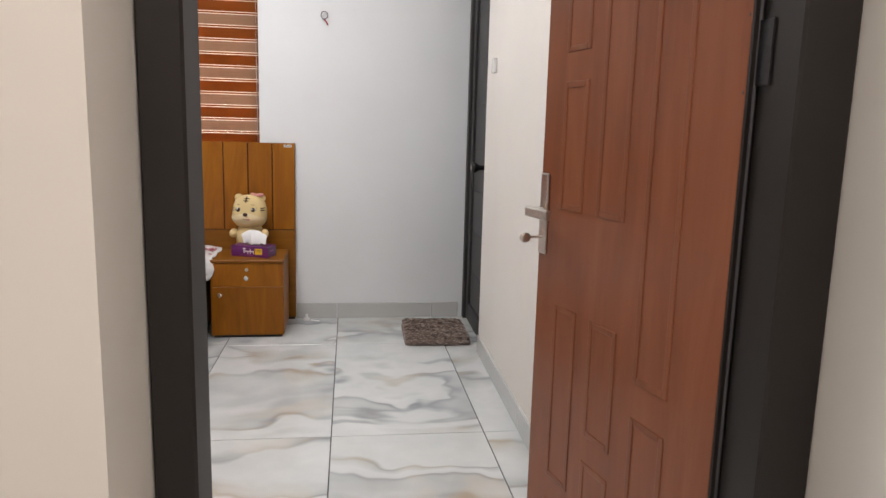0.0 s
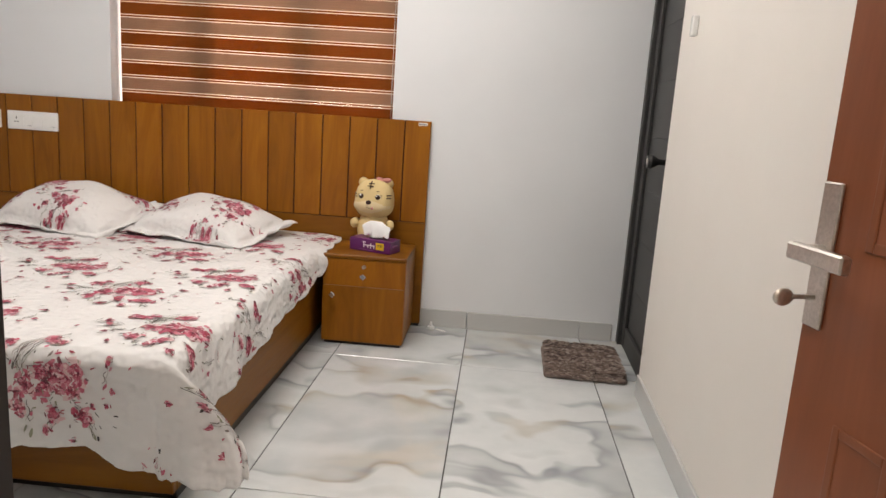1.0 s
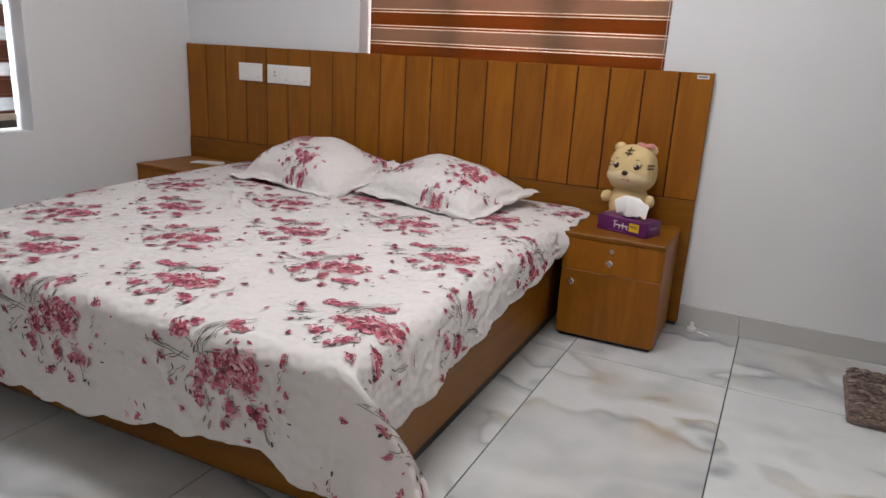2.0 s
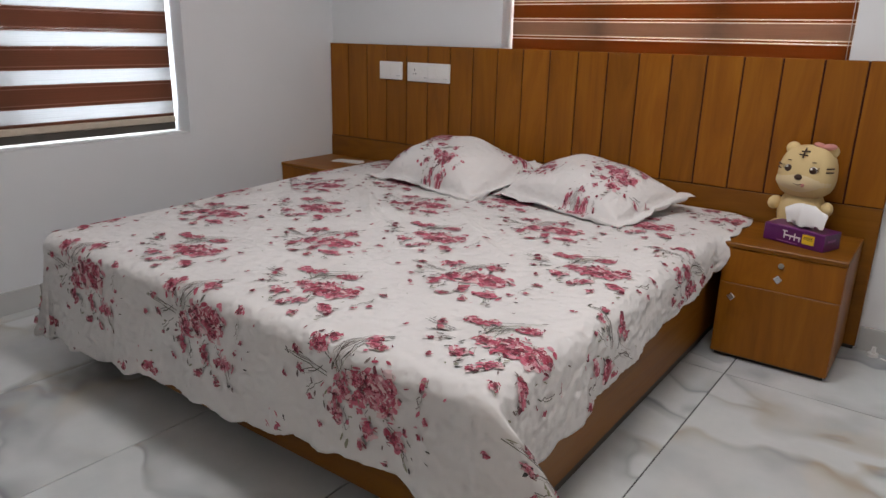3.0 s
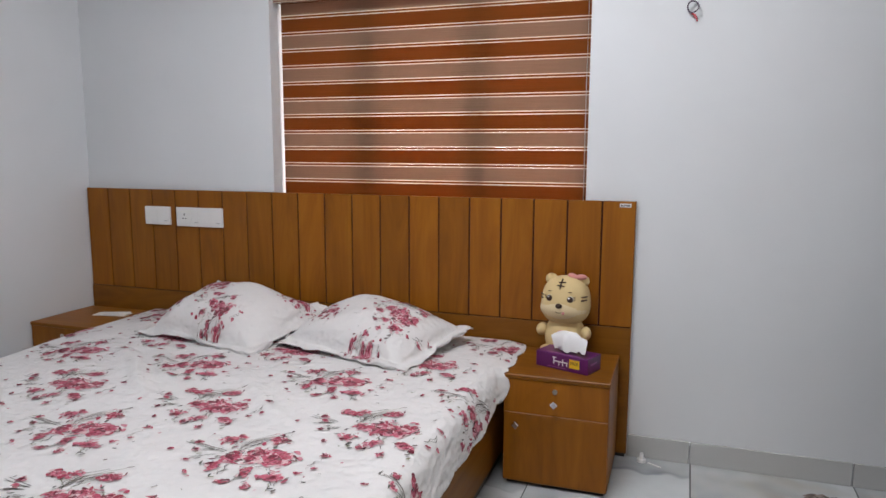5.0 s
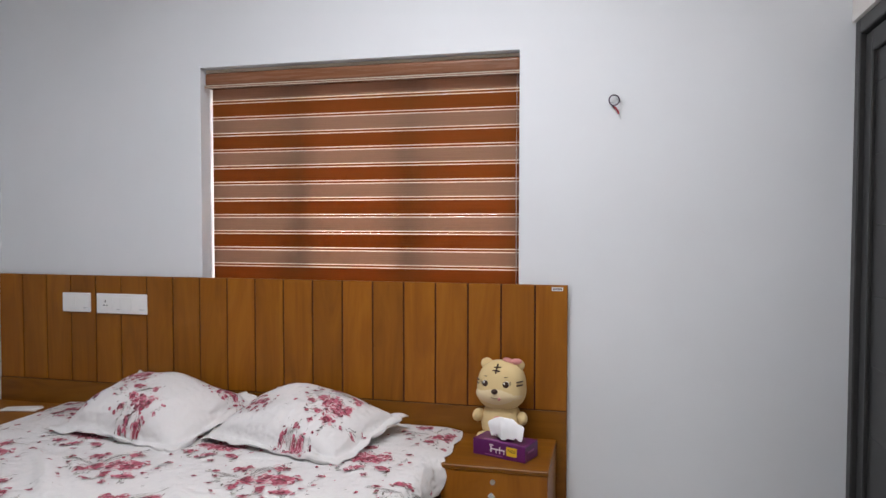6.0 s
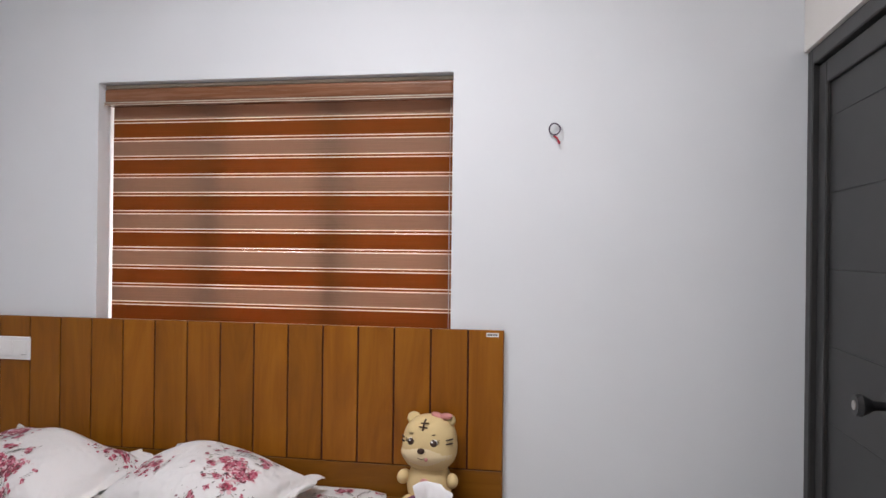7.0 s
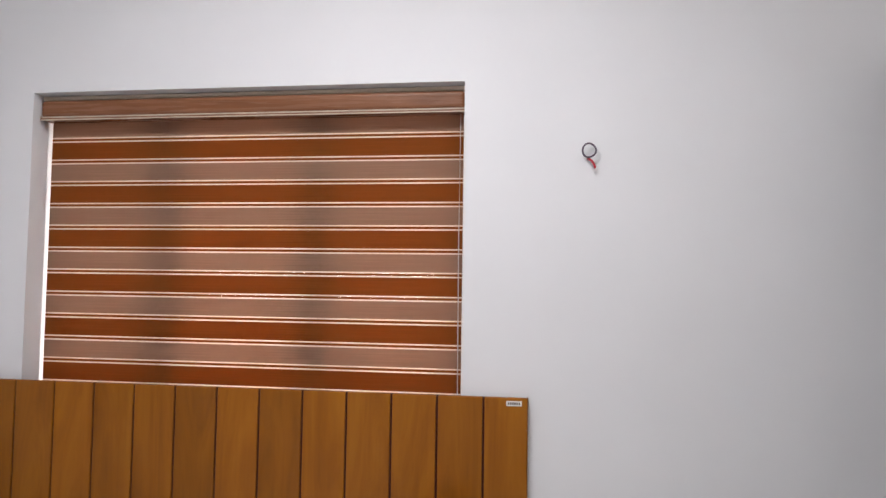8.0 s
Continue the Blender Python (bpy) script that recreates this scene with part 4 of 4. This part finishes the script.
# ---- tissue box ----
box_w, box_d, box_h = 0.226, 0.108, 0.062
tissue_box = thing("tissue_box", "purple carton of tissues, open, on the nightstand", "tissue box", pose(-0.474, 4.402, NSH, 0, 0, -20))
bm = bmesh.new()
add_box(bm, (-box_w / 2, -box_d / 2, 0), (box_w / 2, box_d / 2, box_h), 0.002)
carton = part("carton", bm, PURPLE, tissue_box)
bm = bmesh.new()
for a, b, z0, z1 in ((-0.035, 0.028, 0.030, 0.035), (-0.035, -0.030, 0.020, 0.046), (-0.040, -0.022, 0.045, 0.049), (-0.012, -0.008, 0.018, 0.034), (0.004, 0.008, 0.018, 0.044), (0.022, 0.026, 0.018, 0.033)):
    add_box(bm, (a, -box_d / 2 - 0.0008, z0), (b, -box_d / 2 + 0.0002, z1))
part("brand_mark", bm, WHITEINK, carton, "white brand mark")
bm = bmesh.new()
add_box(bm, (0.034, -box_d / 2 - 0.0008, 0.016), (0.078, -box_d / 2 + 0.0002, 0.050))
patch = part("offer_patch", bm, YELLOW, carton, "yellow patch")
word = bpy.data.curves.new("patch_word", "FONT")
word.body, word.size, word.extrude, word.align_x = "FREE", 0.0165, 0.0003, "CENTER"
holder = new("patch_word", word)
letters = bpy.data.meshes.new_from_object(holder.evaluated_get(bpy.context.evaluated_depsgraph_get()))
bpy.data.objects.remove(holder)
letters.materials.append(DARKBROWN)
patch_print = new("patch_print", letters)
patch_print.matrix_basis = pose(0.056, -box_d / 2 - 0.0010, 0.031, 90, 0, 0)
patch_print.parent = patch
bm = bmesh.new()
add_box(bm, (box_w / 2 - 0.0002, -0.030, 0.032), (box_w / 2 + 0.0008, 0.020, 0.040))
add_box(bm, (-0.070, -0.045, box_h - 0.0002), (0.075, -0.036, box_h + 0.0006))
add_box(bm, (-0.06, -box_d / 2 - 0.0008, 0.007), (0.02, -box_d / 2 + 0.0002, 0.010))
part("side_print", bm, VIOLET, carton)
bm = bmesh.new()
nu, nv = 20, 22
rings = []
for k in range(nv + 1):
    t = k / nv
    ring = []
    for i in range(nu + 1):
        a = 2 * i / nu - 1
        # out of the slot, over a rounded ridge, and down in front with a torn-looking hem
        bend = math.pi * min(t * 1.02, 1) * (1 - 0.10 * noise.noise(Vector((a * 2.3, 7.0, 0))))
        half = 0.036 + 0.042 * math.sin(t * 2.3)
        crease = noise.noise(Vector((a * 2.6, t * 2.2, 1.5))) * 0.010 + noise.noise(Vector((a * 6, t * 5, 4.5))) * 0.004
        high = 0.084 * math.sin(bend) ** 0.8 * (1 - 0.30 * a * a) if bend < math.pi else 0
        x = half * a + 0.022 * t + 0.5 * crease
        y = 0.004 - 0.047 * (1 - math.cos(bend)) / 2 * (1 - 0.25 * a * a) + crease
        z = box_h + 0.004 + high + 0.3 * crease * t + (0.006 + 0.016 * noise.noise(Vector((a * 2.1, 2.2, 0)))) * t * t
        ring.append(bm.verts.new((x, y, max(z, box_h + 0.0015) if t > 0.05 else box_h - 0.002)))
    rings.append(ring)
for a, b in zip(rings, rings[1:]):
    for i in range(nu):
        bm.faces.new((a[i], a[i + 1], b[i + 1], b[i])).smooth = True
part("tissue", bm, TISSUE, tissue_box, "white tissue pulled up")

# ---- small things ----
bm = bmesh.new()
add_box(bm, (-0.09, -0.035, 0), (0.09, 0.035, 0.004), 0.001)
add_box(bm, (-0.06, -0.040, 0.004), (0.085, 0.028, 0.009), 0.001, Matrix.Rotation(0.15, 4, "Z"))
tagged(part("papers", bm, PAPER, m=pose(-2.83, 4.50, NSH, 0, 0, 12)), "small stack of white papers on the nightstand", "papers")

# door mat: a thick base with many short strands
mat_thing = thing("door_mat", "folded shaggy grey-brown door mat on the tiles", "door mat", pose(0.566, 4.232, 0, 0, 0, -1.7))
bm = bmesh.new()
for z0, z1, k in ((0, 0.023, 0.0), (0.025, 0.048, 0.006)):
    add_box(bm, (-0.185 + k, -0.19 + 3 * k, z0), (0.185 - k, 0.19 - k, z1), 0.007, segs=2)
base = part("base", bm, MAT, mat_thing)
rr = random.Random(3)
verts, faces = [], []
for k in range(3000):
    x, y = rr.uniform(-0.185, 0.185), rr.uniform(-0.175, 0.192)
    z = 0.047
    if k % 3 == 0:
        z = rr.uniform(0.004, 0.047)
        y = -0.192 if z < 0.024 else -0.174
    ln, a = rr.uniform(0.025, 0.060), rr.gauss(0, 0.35) + (0 if x < rr.uniform(-0.12, 0.12) else math.pi)
    dx, dy, dz = ln * math.cos(a), ln * 0.35 * math.sin(a) - (0.007 if k % 3 == 0 else 0), rr.uniform(0.001, 0.010)
    w = rr.uniform(0.002, 0.0055)
    i = len(verts)
    verts += [(x, y - w, z), (x, y + w, z), (x + dx * 0.6, y + dy * 0.6, z + dz + 0.002), (x + dx, y + dy, max(z + dz * 0.4, 0.002))]
    faces += [(i, i + 1, i + 2), (i + 1, i + 3, i + 2), (i, i + 2, i + 3)]
me = bpy.data.meshes.new("pile")
me.from_pydata(verts, [], faces)
me.materials.append(MAT)
pile = new("pile", me)
pile.parent = mat_thing
tagged(pile, "tangled shag strands", kind="stuff")

# loop of electric wire out of the back wall
bm = bmesh.new()
loop = [(-0.075 + 0.020 * math.cos(a), Y1 - 0.020 + 0.006 * math.sin(2 * a), 1.838 + 0.021 * math.sin(a)) for a in (k * 2 * math.pi / 26 for k in range(-7, 22))]
tube_along(bm, [(-0.078, Y1 + 0.01, 1.812)] + loop, 0.0028)
wires = thing("wall_wires", "loop of purple and red electric wires hanging from the wall", "electric wire")
part("dark_wire", bm, BLUEWIRE, wires)
bm = bmesh.new()
tube_along(bm, [(-0.080, Y1 + 0.01, 1.812), (-0.078, Y1 - 0.012, 1.815), (-0.068, Y1 - 0.02, 1.806), (-0.060, Y1 - 0.022, 1.792), (-0.058, Y1 - 0.022, 1.783)], 0.0036)
part("red_wire", bm, REDWIRE, wires, "red wire end")

# small white switch on the door-side wall
bm = bmesh.new()
add_box(bm, (-0.022, -0.018, -0.035), (0.0, 0.018, 0.035), 0.004)
tagged(part("wall_hook", bm, WHITEPLASTIC, m=EAST @ pose(0, 2.33, 1.495)), "small white plastic holder on the cream wall", "wall holder")

# white cap and scraps on the tiles
bm = bmesh.new()
add_cyl(bm, Matrix.Translation((0, 0, 0.006)), 0.020, 0.019, 0.012, 20)
add_cyl(bm, Matrix.Translation((0, 0, 0.024)), 0.010, 0.007, 0.026, 16)
tagged(part("plastic_cap", bm, WHITEPLASTIC, m=pose(-0.188, 4.625, 0)), "small white plastic cap on the floor", "cap")
bm = bmesh.new()
add_box(bm, (-0.03, -0.004, 0), (0.03, 0.004, 0.003), 0.001)
tagged(part("paper_scrap", bm, PAPER, m=pose(-0.135, 4.60, 0, 0, 0, -30)), "torn strip of white paper on the floor", "scrap")

# ---- skirting tiles and floor tiles ----
skirting = tagged(new("baseboard"), "grey marble-look skirting tiles along the walls", "skirting", kind="structure")
J = 0.0021
TW, TL = 0.60, 1.20


def tile_mesh(w, l, t, b):
    bm = bmesh.new()
    add_box(bm, (-w / 2, -l / 2, -t), (w / 2, l / 2, 0), b)
    return bm


def skirt_run(a, b, place, cuts):
    """Skirting pieces 0.095 m high between a and b along x of the pose."""
    stops = [a] + [c for c in cuts if a < c < b] + [b]
    for p, q in zip(stops, stops[1:]):
        bm = bmesh.new()
        add_box(bm, (-(q - p) / 2 + J, -0.010, 0), ((q - p) / 2 - J, 0, 0.095), 0.0015)
        part("skirting_tile", bm, SKIRT, skirting, m=place @ Matrix.Translation(((p + q) / 2, 0, 0)))


skirt_run(HX1 + 0.004, 0.775, pose(0, Y1, 0), [-0.6, 0.0, 0.6])
skirt_run(0.005, DY0 - 0.004, EAST @ pose(0, 0, 0, 0, 0, 90) @ Matrix.Diagonal((1, -1, 1, 1)), [0.34, 1.54])
skirt_run(FIN, 4.24, pose(X0, 0, 0, 0, 0, 90), [1.7, 2.9, 4.1])

xs = [-3.6, -3.0, -2.4, -1.8, -1.2, -0.6, 0.0, 0.6, 1.2]
ys = [-1.9, -0.7, 0.5, 1.7, 2.9, 4.1, 5.3]
shared = {}
SKEW = Matrix.Translation((0, 4.1, 0)) @ Matrix.Rotation(radians(-0.6), 4, "Z") @ Matrix.Translation((0, -4.1, 0))   # the tiles lie a little out of square
for xa in xs:
    for ya in ys[:-1]:
        for lx, hx, ly, hy in ((X0 - 0.06, 0.86, 1.30, Y1 + 0.06), (-1.82, 1.37, -1.68, 1.30)):
            x0, x1, y0, y1 = max(xa, lx), min(xa + TW, hx), max(ya, ly), min(ya + TL, hy)
            if x1 - x0 < 0.02 or y1 - y0 < 0.02:
                continue
            key = (round(x1 - x0, 3), round(y1 - y0, 3))
            if key not in shared:
                shared[key] = finish("tile", tile_mesh(key[0] - 2 * J, key[1] - 2 * J, 0.010, 0.0008), MARBLE)
            t = new("tile", shared[key])
            t.matrix_basis = SKEW @ Matrix.Translation(((x0 + x1) / 2, (y0 + y1) / 2, 0))
            t.parent = floor
